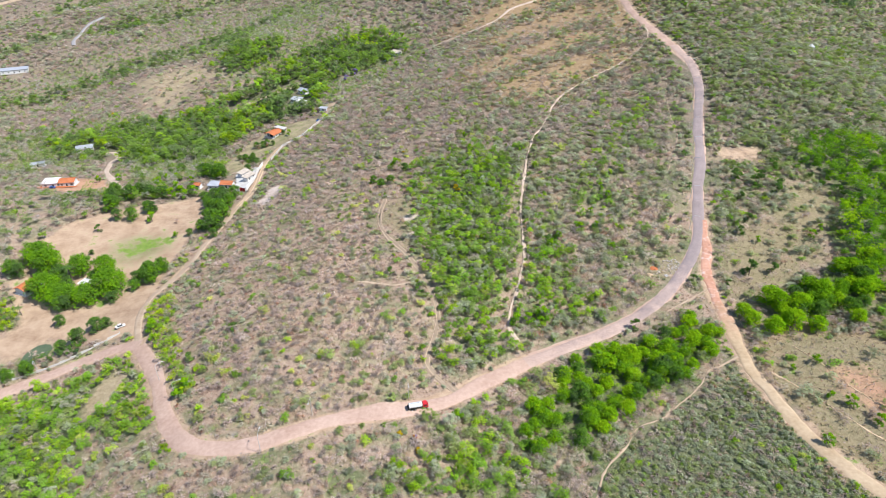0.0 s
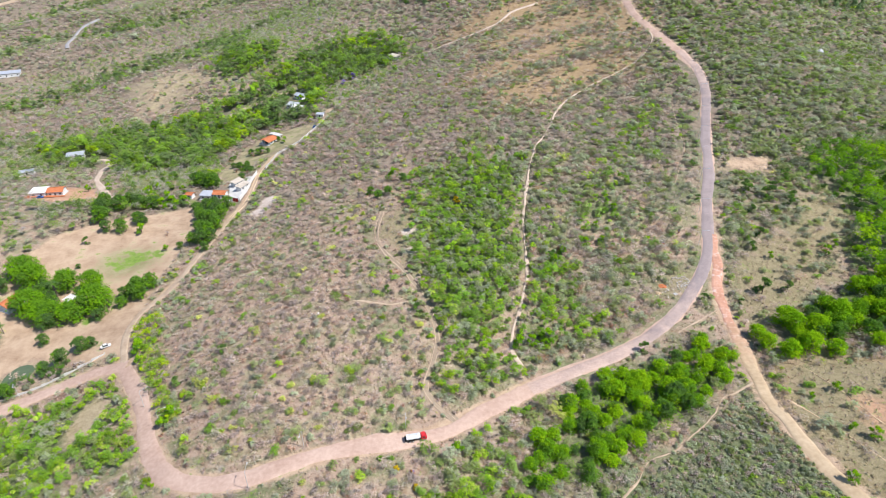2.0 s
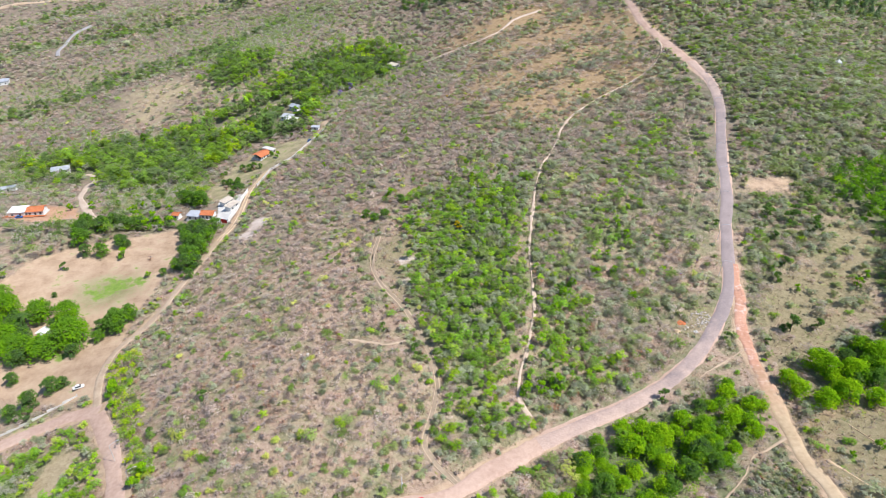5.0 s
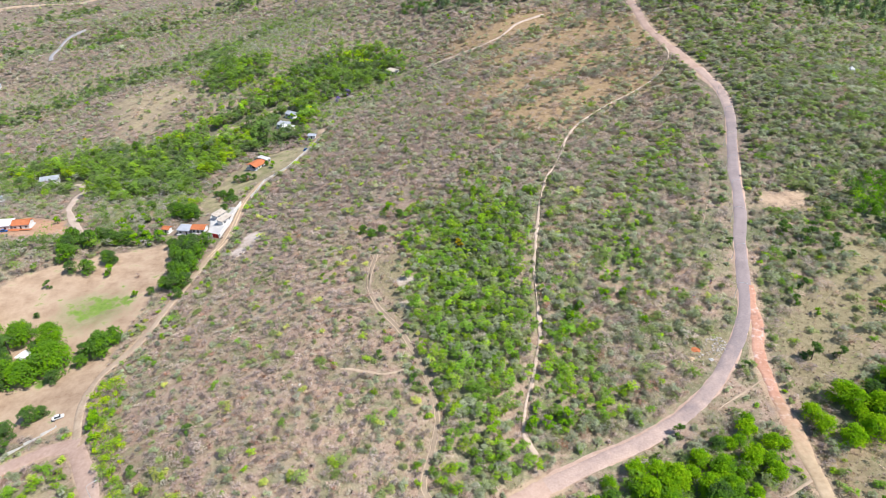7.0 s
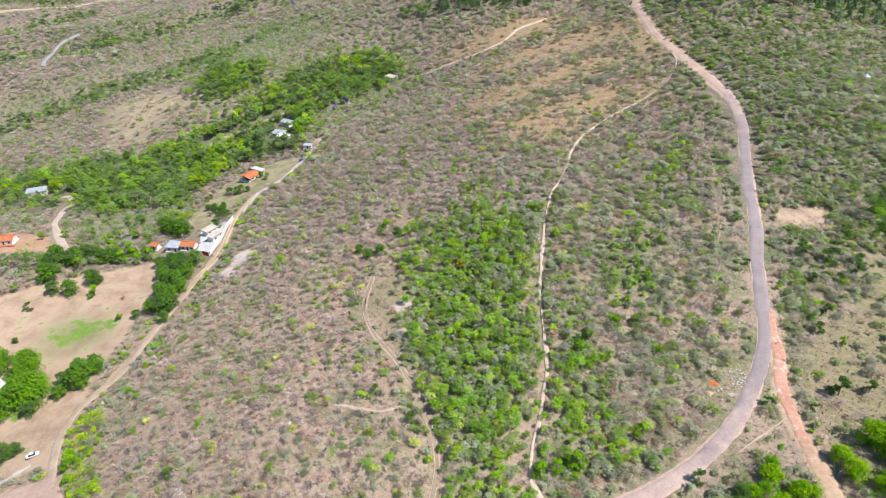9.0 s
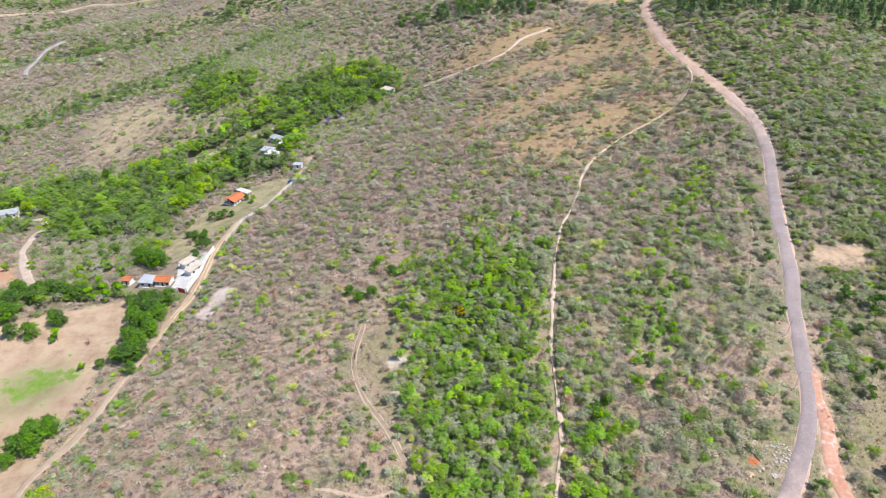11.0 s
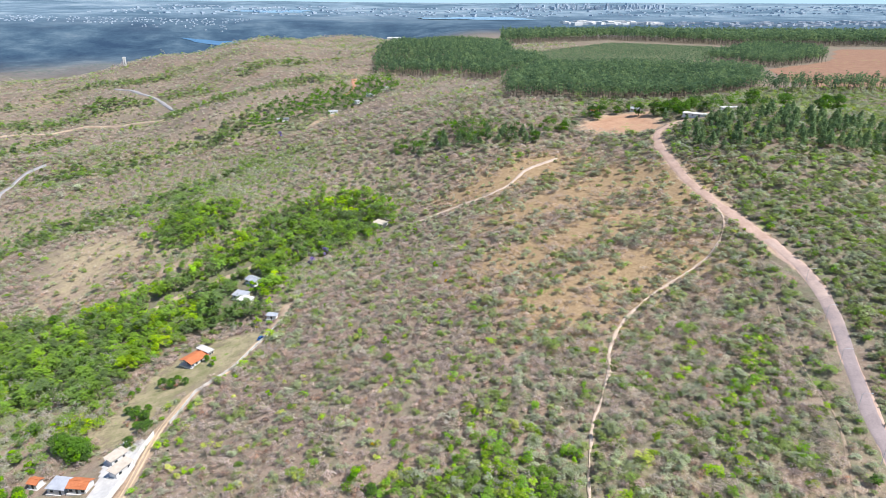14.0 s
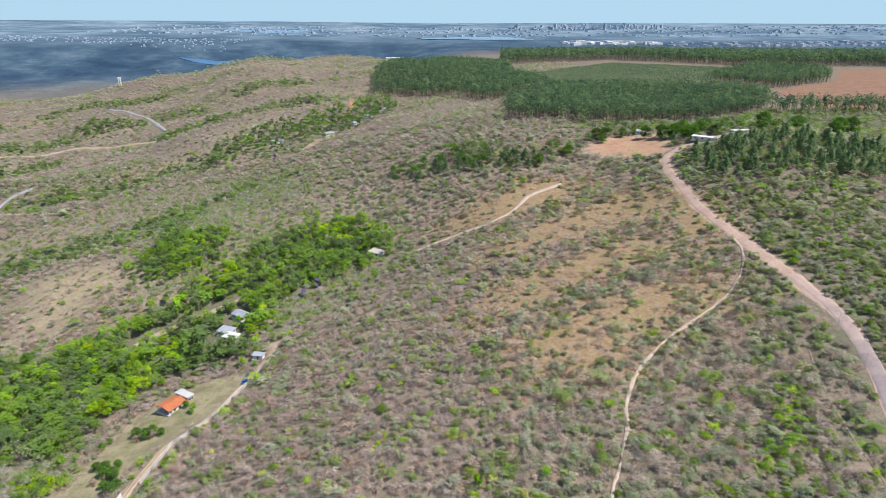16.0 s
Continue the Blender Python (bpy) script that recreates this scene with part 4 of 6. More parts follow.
def scrub_belt(spacing, y0, y1, size, lobes, count, leaf, label, far=0.0):
    x, y = scatter(None, spacing, box=(-0.80 * y1 - 30, 0.80 * y1 + 30, y0, y1))
    ok = np.abs(x) < 0.74 * np.hypot(y, 150) + 8
    x, y = x[ok], y[ok]
    keep = (R.uniform(size=x.size) < cover(x, y)) & ~blank(x, y, 0.5)
    x, y = x[keep], y[keep]
    keep = (within(x, y, ALL_GREEN + [PINES]) < R.normal(1.5, 2.0, x.size))
    x, y = x[keep], y[keep]
    t = plant_kinds(x, y, scrub_mixes(x, y))
    left = smooth(12, -22, x - 0.10 * (y - 250)) * smooth(430, 330, y)
    rad = clear_of_roads(x, y, size * np.exp(R.normal(0, 0.30, x.size)) * (1 - 0.16 * left) * np.where(t < 0.34, 1.0, 0.94))
    flat = smooth(-4, 4, inside(x, y, HERB_FLAT))
    rad = rad * (1 + 0.14 * smooth(5, 30, x) * (1 - left)) * (1 - 0.45 * flat)
    tall = rad * R.uniform(0.75, 1.25, x.size) * np.where(t > 0.66, 1.15, 1.0) * (1 - 0.3 * flat)
    shrubs("scrub", x, y, rad, tall, t, lobes, count, leaf, label)


def low_brush():
    """Knee-high dry brush and seedlings between the shrubs."""
    x, y = scatter(None, 1.75, box=(-230, 215, 100, 420))
    keep = (np.abs(x) < 0.74 * np.hypot(y, 150) + 5) & ~blank(x, y, 0.2)
    x, y = x[keep], y[keep]
    p = 0.75 - 0.35 * smooth(300, 420, y) + 0.3 * rolling(x, y, 12, 43) - 0.5 * (inside(x, y, PASTURE) > 0)
    keep = (R.uniform(size=x.size) < p) & (within(x, y, [GREEN_BAND, THICKET_MID, FOREST_EAST, FOREST_EAST_B, THICKET_WEST, FIELD_HEDGE]) < 0)
    x, y = x[keep], y[keep]
    low = (0.01, 0.40, 0.20, 0.14, 0.06, 0.16, 0.03, 0.01, 0.01)
    t = plant_kinds(x, y, [(low, np.ones(x.size))], 80)
    rad = clear_of_roads(x, y, R.uniform(0.45, 1.0, x.size))
    c = np.stack([x, y, land(x, y) + 0.18], 1)
    v, own = leaf_cloud(c, np.stack([rad, rad, rad * 0.5], 1), 6, 0.30 + 0.16 * rad, 0.0, 0.8, 0.4, (0.2, 1.1), 0.8)
    ob = mesh_object("low_brush", v, np.arange(len(v)).reshape(-1, 3), M_TWIGS, np.repeat(np.clip(t[own] + R.normal(0, 0.02, len(own)), 0, 1), 3))
    tagged(ob, "knee-high dry brush and herbs between the shrubs", "brush", kind="stuff")


def far_scrub():
    x, y = scatter(None, 5.6, box=(-1300, 300, 880, 1750))
    keep = (np.abs(x) < 0.76 * y) & ~blank(x, y, 2.0)
    x, y = x[keep], y[keep]
    keep = (within(x, y, [PINES, PINES_WEST, PINES_LINK, PINES_BACK, TONGUE, RED_FIELD, GALLERY_C, CLEARED_PINES, SCAR_RIDGE]) < 2) & (R.uniform(size=x.size) < 0.95 - 0.30 * smooth(0.2, 0.8, spurs(x, y)) + 0.3 * rolling(x, y, 60, 44))
    x, y = x[keep], y[keep]
    rad = np.exp(R.normal(1.25, 0.30, x.size))
    gully = smooth(-0.15, -0.75, spurs(x, y) + 0.2 * rolling(x, y, 120, 45))
    slope = (0.004, 0.26, 0.30, 0.18, 0.13, 0.09, 0.02, 0.004, 0.004)
    wet = (0.004, 0.03, 0.08, 0.08, 0.36, 0.32, 0.11, 0.005, 0.002)
    t = plant_kinds(x, y, [(slope, 1 - gully), (wet, gully)], 90)
    shrubs("far_scrub", x, y, rad, rad * R.uniform(0.7, 1.1, x.size) * (1 + 0.4 * gully), t, 1, 7, 1.35, "distant leafy grey-green scrub over the far hills")


def woodland(name, areas, spacing, rad, tall, lobes, count, size, tone, label, mat=None, edge=2.0, gap=0.0):
    x, y = scatter(areas, spacing, edge=edge)
    keep = ~blank(x, y, 1.0) & (R.uniform(size=x.size) >= gap) & (inside(x, y, RED_YARD) < -4) & (line_distance(x, y, LOOP) > 6.5)
    x, y = x[keep], y[keep]
    r = rad * np.exp(R.normal(0, 0.33, x.size))
    t = np.clip(tone[0] + (tone[1] - tone[0]) * np.clip(0.5 * patchy(x, y) + R.normal(0.25, 0.28, x.size), 0, 1), 0, 1)
    return plant_mass(name, x, y, r, tall * r / rad * R.uniform(0.85, 1.15, x.size), lobes, count, np.full(x.size, size), t, mat or M_LEAF, label, "trees")


scrub_belt(2.75, 90, 320, 1.95, 3, 15, 0.62, "mixed leafy savanna shrubs on the dry hillside")
scrub_belt(2.95, 320, 500, 2.2, 3, 10, 0.80, "mixed leafy grey and olive shrubs up the hillside")
scrub_belt(3.6, 500, 690, 2.6, 2, 9, 1.05, "mixed leafy sage and grey shrubs on the ridge")
scrub_belt(4.6, 690, 900, 3.0, 2, 7, 1.3, "mixed leafy sage and olive shrubs on the high ridge")
low_brush()
x, y = scatter([HERB_FLAT], 1.6, edge=3.0)
ok = ~blank(x, y, 0.4)
x, y = x[ok], y[ok]
t = plant_kinds(x, y, [((0.003, 0.05, 0.09, 0.10, 0.42, 0.27, 0.06, 0.008, 0.004), np.ones(x.size))], 63)
rad = clear_of_roads(x, y, R.uniform(0.7, 1.4, x.size))
shrubs("low_scrub", x, y, rad, rad * R.uniform(0.6, 1.0, x.size), t, 1, 16, 0.55, "low dense leafy grey-green scrub on the flat")
far_scrub()
x, y = scatter([GALLERY, GALLERY_B], 4.1, edge=4.0)
ok = ~blank(x, y, 1.5) & (inside(x, y, RED_YARD) < -4) & (line_distance(x, y, LOOP) > 6.5)
x, y = x[ok], y[ok]
rad = 2.9 * np.exp(R.normal(0, 0.30, x.size))
t = np.clip(0.34 + 0.22 * rolling(x, y, 28, 64) + 0.18 * rolling(x, y, 75, 65) + R.normal(0, 0.15, x.size), 0, 1)
shrubs("gallery_woods", x, y, rad, rad * R.uniform(1.6, 2.6, x.size), t, 4, 18, 0.58, "dense green gallery woods along the valley stream", 0.6, M_WOOD)
woodland("gallery_woods", [GALLERY, GALLERY_B, GALLERY_TOP], 7.0, 3.0, 6.0, 3, 20, 0.66, (0.40, 0.80), "grey-green and olive trees mixed into the valley woods", M_SCRUB, edge=6.0, gap=0.18)
x, y = scatter([GALLERY_TOP, WEST_WOODS_B, STRIP, STRIP_C, STRIP_D], 4.8, edge=14.0)
ok = ~blank(x, y, 2.5)
x, y = x[ok], y[ok]
rad = np.exp(R.normal(0.85, 0.28, x.size))
canopy("valley_shrubs", x, y, rad, rad * R.uniform(0.7, 1.2, x.size), ROUND, 5, 14, 0.22 + 0.13 * rad, np.clip(R.normal(0.44, 0.12, x.size), 0.10, 0.80), M_SCRUB, "grey-green and olive shrubs filling the valley woods", 0.3)
woodland("valley_woods", [WEST_WOODS, WEST_WOODS_B, FIELD_HEDGE], 6.2, 2.9, 4.6, 3, 28, 0.52, (0.16, 0.64), "mixed green trees and shrubs round the valley houses", M_SCRUB, edge=4.0, gap=0.15)
woodland("valley_woods", [WEST_WOODS, FIELD_HEDGE, WEST_WOODS_B], 9.0, 3.4, 6.5, 4, 28, 0.52, (0.0, 0.5), "green broad trees round the valley houses", M_WOOD, edge=4.0, gap=0.40)
woodland("field_hedge", [FIELD_HEDGE], 4.6, 2.9, 5.2, 3, 30, 0.5, (0.0, 0.7), "row of dark green hedge trees behind the bare field", M_WOOD, edge=2.0, gap=0.1)
woodland("hill_woods", [STRIP, STRIP_C, STRIP_D], 6.2, 2.7, 4.5, 2, 18, 0.65, (0.38, 0.70), "strips of green shrubs in the gullies of the far slope", M_SCRUB, edge=9.0, gap=0.35)
x, y = scatter(None, 7.5, box=(-900, -180, 600, 1350))
ok = (spurs(x, y) + 0.25 * rolling(x, y, 40, 72) < -0.56) & ~blank(x, y, 3.0) & (np.abs(x) < 0.76 * y) & (within(x, y, [DRY_PATCH, GALLERY_C, PINES_WEST]) < 0) & (R.uniform(size=x.size) < 0.85)
x, y = x[ok], y[ok]
rad = 3.3 * np.exp(R.normal(0, 0.3, x.size))
t = np.clip(0.16 + 0.14 * rolling(x, y, 50, 73) + R.normal(0, 0.12, x.size), 0, 0.8)
shrubs("gully_woods", x, y, rad, rad * R.uniform(1.2, 1.9, x.size), t, 3, 8, 1.05, "dark green trees along the gullies of the far slope", 0.5, M_WOOD)
woodland("far_woods", [GALLERY_C], 8.0, 4.5, 9.0, 2, 22, 1.1, (0.05, 0.6), "green trees round far houses on the ridge", edge=5.0)
x, y = scatter([GREEN_BAND, GREEN_BAND_B], 2.35, edge=6.0)
x, y = x[~blank(x, y, 0.6)], y[~blank(x, y, 0.6)]
t = plant_kinds(x, y, [(YOUNG_WOOD, np.ones(x.size))], 60)
rad = clear_of_roads(x, y, 1.95 * np.exp(R.normal(0, 0.28, x.size)))
shrubs("young_woodland", x, y, rad, rad * R.uniform(1.3, 2.0, x.size) * np.where(t > 0.6, 1.15, 0.9), t, 3, 18, 0.56, "closed young woodland band of leafy green and sage crowns", lift=0.5)
woodland("thicket_understorey", [THICKET_MID, FOREST_EAST], 2.6, 1.5, 2.4, 3, 18, 0.32, (0.45, 0.9), "low green and grey-green bushes under the trees", M_SCRUB, gap=0.05, edge=3.0)
x, y = scatter([GREEN_BAND_C], 2.9, edge=5.0)
x, y = x[~blank(x, y, 0.6)], y[~blank(x, y, 0.6)]
t = plant_kinds(x, y, [(YOUNG_WOOD, np.ones(x.size))], 61)
rad = clear_of_roads(x, y, 1.8 * np.exp(R.normal(0, 0.28, x.size)))
shrubs("young_woodland", x, y, rad, rad * R.uniform(1.2, 1.8, x.size), t, 3, 14, 0.62, "line of leafy green shrubs in a dip of the hillside", lift=0.5)
x, y = scatter([THICKET_WEST, THICKET_LOW], 2.5, edge=4.0)
ok = ~blank(x, y, 0.8) & (np.hypot((x + 133) / 7, (y - 176) / 12) > 1 + 0.4 * rolling(x, y, 9, 66))
x, y = x[ok], y[ok]
west = (0.012, 0.02, 0.04, 0.03, 0.10, 0.20, 0.33, 0.27, 0.006)
t = plant_kinds(x, y, [(west, np.ones(x.size))], 62)
rad = clear_of_roads(x, y, 1.95 * np.exp(R.normal(0, 0.28, x.size)))
shrubs("valley_thicket", x, y, rad, rad * R.uniform(1.4, 2.1, x.size), t, 3, 17, 0.58, "mixed leafy green thicket beside the dirt road", 0.5)
woodland("road_thicket", [ROAD_EDGE, GARDEN, PALM_PATCH], 2.8, 1.9, 3.2, 3, 26, 0.34, (0.3, 1.0), "bright green bushes along the road edge", M_WOOD, gap=0.05, edge=2.0)
woodland("plateau_trees", [YARD_TREES, BEND_TREES, RIDGE_TREES], 7.5, 4.2, 8.5, 4, 34, 0.7, (0.0, 0.6), "broad dark green trees round the far yard", edge=4.0, gap=0.25)
woodland("pond_thicket", [POND_EDGE], 2.6, 1.7, 3.0, 3, 26, 0.34, (0.1, 0.5), "dark green bushes between pond and wall", gap=0.2, edge=0.8)
woodland("east_woods", [FOREST_EAST_B], 4.0, 3.1, 7.6, 4, 34, 0.50, (0.25, 1.0), "dense bright green woods in the eastern valley", edge=3.0)


def grass_tufts():
    """Low dry grass between the shrubs, two blades of straw a tuft."""
    x, y = scatter(None, 2.1, box=(-200, 215, 104, 330))
    keep = (np.abs(x) < 0.74 * np.hypot(y, 150) + 5) & (R.uniform(size=x.size) < 0.35 + 0.65 * (y < 260))
    x, y = x[keep], y[keep]
    keep = ~blank(x, y, 0.0) & (within(x, y, [GREEN_BAND, THICKET_MID, FOREST_EAST, FOREST_EAST_B, THICKET_WEST, FIELD_HEDGE]) < 0)
    x, y = x[keep], y[keep]
    tone = 0.18 + 0.45 * patchy(x * 1.7, y * 1.7) * (0.55 + 0.45 * smooth(-40, 60, x)) + R.normal(0, 0.14, x.size)
    r = R.uniform(0.3, 0.62, x.size)
    c = np.stack([x, y, land(x, y) + 0.1], 1)
    v, own = leaf_cloud(c, np.stack([r, r, r * 0.7], 1), 3, r * 0.62, 0.0, 0.2)
    ob = mesh_object("dry_grass", v, np.arange(len(v)).reshape(-1, 3), M_GRASS, np.repeat(np.clip(tone, 0, 1)[own], 3))
    tagged(ob, "low dry straw-coloured grass tufts between the shrubs", "grass", kind="stuff")


grass_tufts()


# ---- single trees ----
def crown_mesh(name, lobes, count, size, mat, tone):
    """Leaf clumps round a list of lobes (x, y, z, radius, height)."""
    c = np.array([l[:3] for l in lobes], float)
    r = np.array([(l[3], l[3], l[4]) for l in lobes], float)
    v, own = leaf_cloud(c, r, count, np.full(len(c), size), dome=0.55)
    t = np.repeat(np.clip(tone + R.normal(0, 0.13, len(c))[own], 0, 1), 3)
    return mesh_object(name, v, np.arange(len(v)).reshape(-1, 3), mat, t)


def limb(bm, a, b, ra, rb, sides=6):
    """A tapered limb from a to b."""
    a, b = Vector(a), Vector(b)
    q = (b - a).to_track_quat("Z", "Y").to_matrix()
    ring = [[bm.verts.new(p + q @ Vector((math.cos(6.283 * k / sides) * r, math.sin(6.283 * k / sides) * r, 0))) for k in range(sides)] for p, r in ((a, ra), (b, rb))]
    for k in range(sides):
        bm.faces.new((ring[0][k], ring[0][(k + 1) % sides], ring[1][(k + 1) % sides], ring[1][k]))


def broad_tree(wide, tall, lobes, count, size, tone, label, mat=None, name="tree"):
    """A tree about `wide` across and `tall` high, standing at the origin: trunk with limbs, and an uneven leafy crown."""
    root = new(name)
    bm = bmesh.new()
    fork = tall * 0.22
    limb(bm, (0, 0, -0.4), (0.1, 0.05, fork), 0.05 * tall * 0.6, 0.035 * tall * 0.6, 8)
    spots = []
    for k in range(lobes):
        a = 6.283 * k / lobes * 2.4 + R.uniform(-0.4, 0.4)
        d = wide * 0.5 * math.sqrt((k + 0.3) / lobes) * 0.66
        h = tall * (0.84 - 0.62 * (d / (wide * 0.5)) ** 2) + R.uniform(-0.07, 0.05) * tall
        if k % 3 == 2:
            h = tall * R.uniform(0.22, 0.42)
        r = wide * R.uniform(0.13, 0.22)
        spots.append((d * math.cos(a), d * math.sin(a), h - r * 0.35, r, r * 0.85))
        if k % 2 == 0:
            limb(bm, (0.1, 0.05, fork * 0.95), (d * math.cos(a) * 0.8, d * math.sin(a) * 0.8, h - r * 0.7), 0.016 * tall, 0.006 * tall, 5)
    part("trunk", bm, M_BARK, root)
    crown = crown_mesh("crown", spots, count, size, mat or M_LEAF, tone)
    crown.parent = root
    return tagged(root, label, "tree")


def pine_tree(tall, wide, label, tiers=6, tone=0.4, low=0.30):
    root = new("pine_tree")
    bm = bmesh.new()
    limb(bm, (0, 0, -0.4), (0, 0, tall * 0.95), 0.016 * tall, 0.004 * tall, 6)
    part("trunk", bm, M_BARK, root)
    spots = []
    for k in range(tiers):
        s = k / (tiers - 1)
        for j in range(3 if k < tiers - 1 else 1):
            a, d = R.uniform(0, 6.283), wide * 0.30 * (1 - s)
            spots.append((d * math.cos(a), d * math.sin(a), tall * (low + (0.92 - low) * s), wide * (0.31 - 0.20 * s), tall * 0.085))
    crown = crown_mesh("crown", spots, 24, 0.60, M_PINE, tone)
    crown.parent = root
    return tagged(root, label, "pine")


def palm_tree(tall, label):
    root = new("palm_tree")
    bm = bmesh.new()
    limb(bm, (0, 0, -0.3), (0.15, 0.1, tall * 0.5), 0.22, 0.16, 8)
    limb(bm, (0.15, 0.1, tall * 0.5), (0.1, 0.2, tall), 0.16, 0.13, 8)
    part("trunk", bm, M_BARK, root)
    for k in range(15):
        bm = bmesh.new()
        a, droop = 6.283 * k / 15 + R.uniform(-0.15, 0.15), R.uniform(0.2, 1.0)
        prev = None
        for j in range(7):
            s = j / 6
            c = Vector((0.1 + math.cos(a) * 2.9 * s, 0.2 + math.sin(a) * 2.9 * s, tall + 0.9 * s * (1.2 - droop) - 1.9 * droop * s * s))
            w = 0.42 * math.sin(math.pi * min(0.95, s * 0.85 + 0.12))
            side = Vector((-math.sin(a) * w, math.cos(a) * w, -0.15 * w))
            now = [bm.verts.new(c - side), bm.verts.new(c + Vector((0, 0, 0.06))), bm.verts.new(c + side * Vector((1, 1, 1)))]
            if prev:
                bm.faces.new((prev[0], prev[1], now[1], now[0]))
                bm.faces.new((prev[1], prev[2], now[2], now[1]))
            prev = now
        frond = part("frond", bm, M_LEAF, root)
        frond.data.attributes.new("tone", "FLOAT", "POINT").data.foreach_set("value", np.full(len(frond.data.vertices), R.uniform(0.15, 0.45), np.float32))
    return tagged(root, label, "palm")


def stand(proto, x, y, size=1.0, group=""):
    """A copy of a tree, on the ground at x, y."""
    m = Matrix.LocRotScale((x, y, height(x, y) - 0.05), Euler((0, 0, R.uniform(0, 6.283))), (size, size, size * R.uniform(0.9, 1.1)))
    ob = copy_thing(proto, m)
    return tagged(ob, group=group) if group else ob


def first(proto, x, y, size=1.0):
    proto.matrix_basis = Matrix.LocRotScale((x, y, height(x, y) - 0.05), None, (size, size, size))


bright = [broad_tree(8.6, 7.6, 24, 56, 0.37, t, l) for t, l in ((0.80, "broad bright green tree with a full domed crown"), (0.95, "light yellow-green broad tree in full leaf"), (0.68, "fresh green broad tree with a lumpy crown"))]
dark = [broad_tree(8.0, 8.0, 20, 56, 0.38, t, l) for t, l in ((0.30, "dark green broad tree with a dense crown"), (0.46, "mid green broad tree with a dense crown"))]
mango = broad_tree(11.5, 9.0, 34, 84, 0.37, 0.64, "large dense mango-like tree with a glossy green dome", name="mango_tree")
small = [broad_tree(4.4, 4.6, 6, 60, 0.30, t, l, name="small_tree") for t, l in ((0.30, "small dark green tree with a round crown"), (0.75, "small bright green tree"))]
bush = broad_tree(4.2, 3.4, 9, 50, 0.30, 1.0, "pale yellow-green leafy bush among dry scrub", M_SCRUB, "bush")
bare_tree = broad_tree(6.0, 5.5, 8, 60, 0.26, 0.08, "leafless grey-brown tree with fine twigs", M_SCRUB, "bare_tree")
yellow_tree = broad_tree(5.2, 5.0, 6, 70, 0.34, 0.95, "small yellow-flowering tree among dry scrub", M_BLOSSOM, "flowering_tree")
purple_tree = broad_tree(7.0, 7.0, 7, 70, 0.45, 0.12, "purple-flowering tree among green woods", M_BLOSSOM, "flowering_tree")
orange_tree = broad_tree(3.4, 3.2, 5, 60, 0.28, 0.55, "rust-orange shrub with reddish leaves", M_BLOSSOM, "flowering_shrub")
pines = [pine_tree(11, 7.0, "tall dark green pine tree", 6, 0.85), pine_tree(8, 6.8, "dark green young pine with a conical crown", 5, 1.0, 0.12)]
palm = palm_tree(6.5, "tall palm with drooping green fronds")

# the thicket between road and footpath, tree by tree
first(bright[0], 60, 172), first(bright[1], 70, 176), first(bright[2], 84, 178), first(dark[0], 80, 170), first(dark[1], 48, 158)
x, y = scatter([THICKET_MID], 5.0, edge=1.5)
ok = ~blank(x, y, 2.0)
for px, py in zip(x[ok], y[ok]):
    low = px < 60
    k = R.uniform()
    p = dark[int(R.randint(2))] if k < 0.22 else bright[int(R.randint(3))]
    stand(p, px, py, R.uniform(0.55, 1.0) * (0.9 if low else 1.0), "trees of the roadside thicket")
x, y = scatter([FOREST_EAST], 6.2, edge=1.5)
ok = ~blank(x, y, 2.0)
for px, py in zip(x[ok], y[ok]):
    stand(dark[int(R.randint(2))] if R.uniform() < 0.2 else bright[int(R.randint(3))], px, py, R.uniform(0.75, 1.25), "trees of the eastern wood")

# yard of the farm
first(mango, -174, 267, 1.25)
for px, py, s in ((-164, 251, 1.35), (-173, 245, 1.1), (-197, 251, 1.35), (-187, 246, 1.15), (-205, 270, 1.25), (-214, 278, 1.25), (-187, 268, 1.0)):
    stand(mango, px, py, s, "trees of the farmyard")
first(small[0], -196, 307, 1.1)
for px, py, s in ((-183, 240, 1.15), (-196, 262, 1.3), (-189, 256, 1.1), (-160, 243, 0.9), (-223, 268, 1.30), (-146, 256, 1.52), (-143, 263, 1.16), (-152, 251, 0.87), (-158, 222, 1.09), (-163, 215, 1.01), (-168, 210, 0.87), (-178, 199, 0.80), (-154, 224, 0.72),
                  (-128, 298, 1.30), (-129, 307, 1.30), (-130, 318, 1.45), (-131, 329, 1.30), (-133, 337, 1.30), (-141, 336, 1.01), (-136, 322, 1.16), (-124, 290, 0.72)):
    stand(dark[int(R.randint(2))], px, py, s, "dark trees along the yard and lane")
for px, py, s in ((-182, 319, 1.15), (-175, 329, 1.15), (-199, 332, 1.5), (-191, 320, 1.0), (-185, 352, 1.3), (-195, 347, 1.4), (-192, 355, 1.2), (-176, 350, 1.2), (-203, 341, 1.4), (-206, 352, 1.3), (-157, 383, 1.35), (-148, 377, 1.35), (-140, 297, 0.6), (-176, 197, 0.8), (-184, 194, 0.8), (-145, 255, 0.95), (-142, 263, 0.9)):
    stand(dark[int(R.randint(2))], px, py, s, "dark trees in and behind the bare field")
for px, py, s in ((-170, 318, 1.6), (-170, 349, 1.9), (-166, 354, 1.7), (-157, 352, 1.7), (-161, 348, 1.5), (-148, 297, 0.9), (-199, 339, 1.2)):
    stand(small[1], px, py, s, "bright trees in and behind the bare field")
first(palm, -190, 262, 1.4)
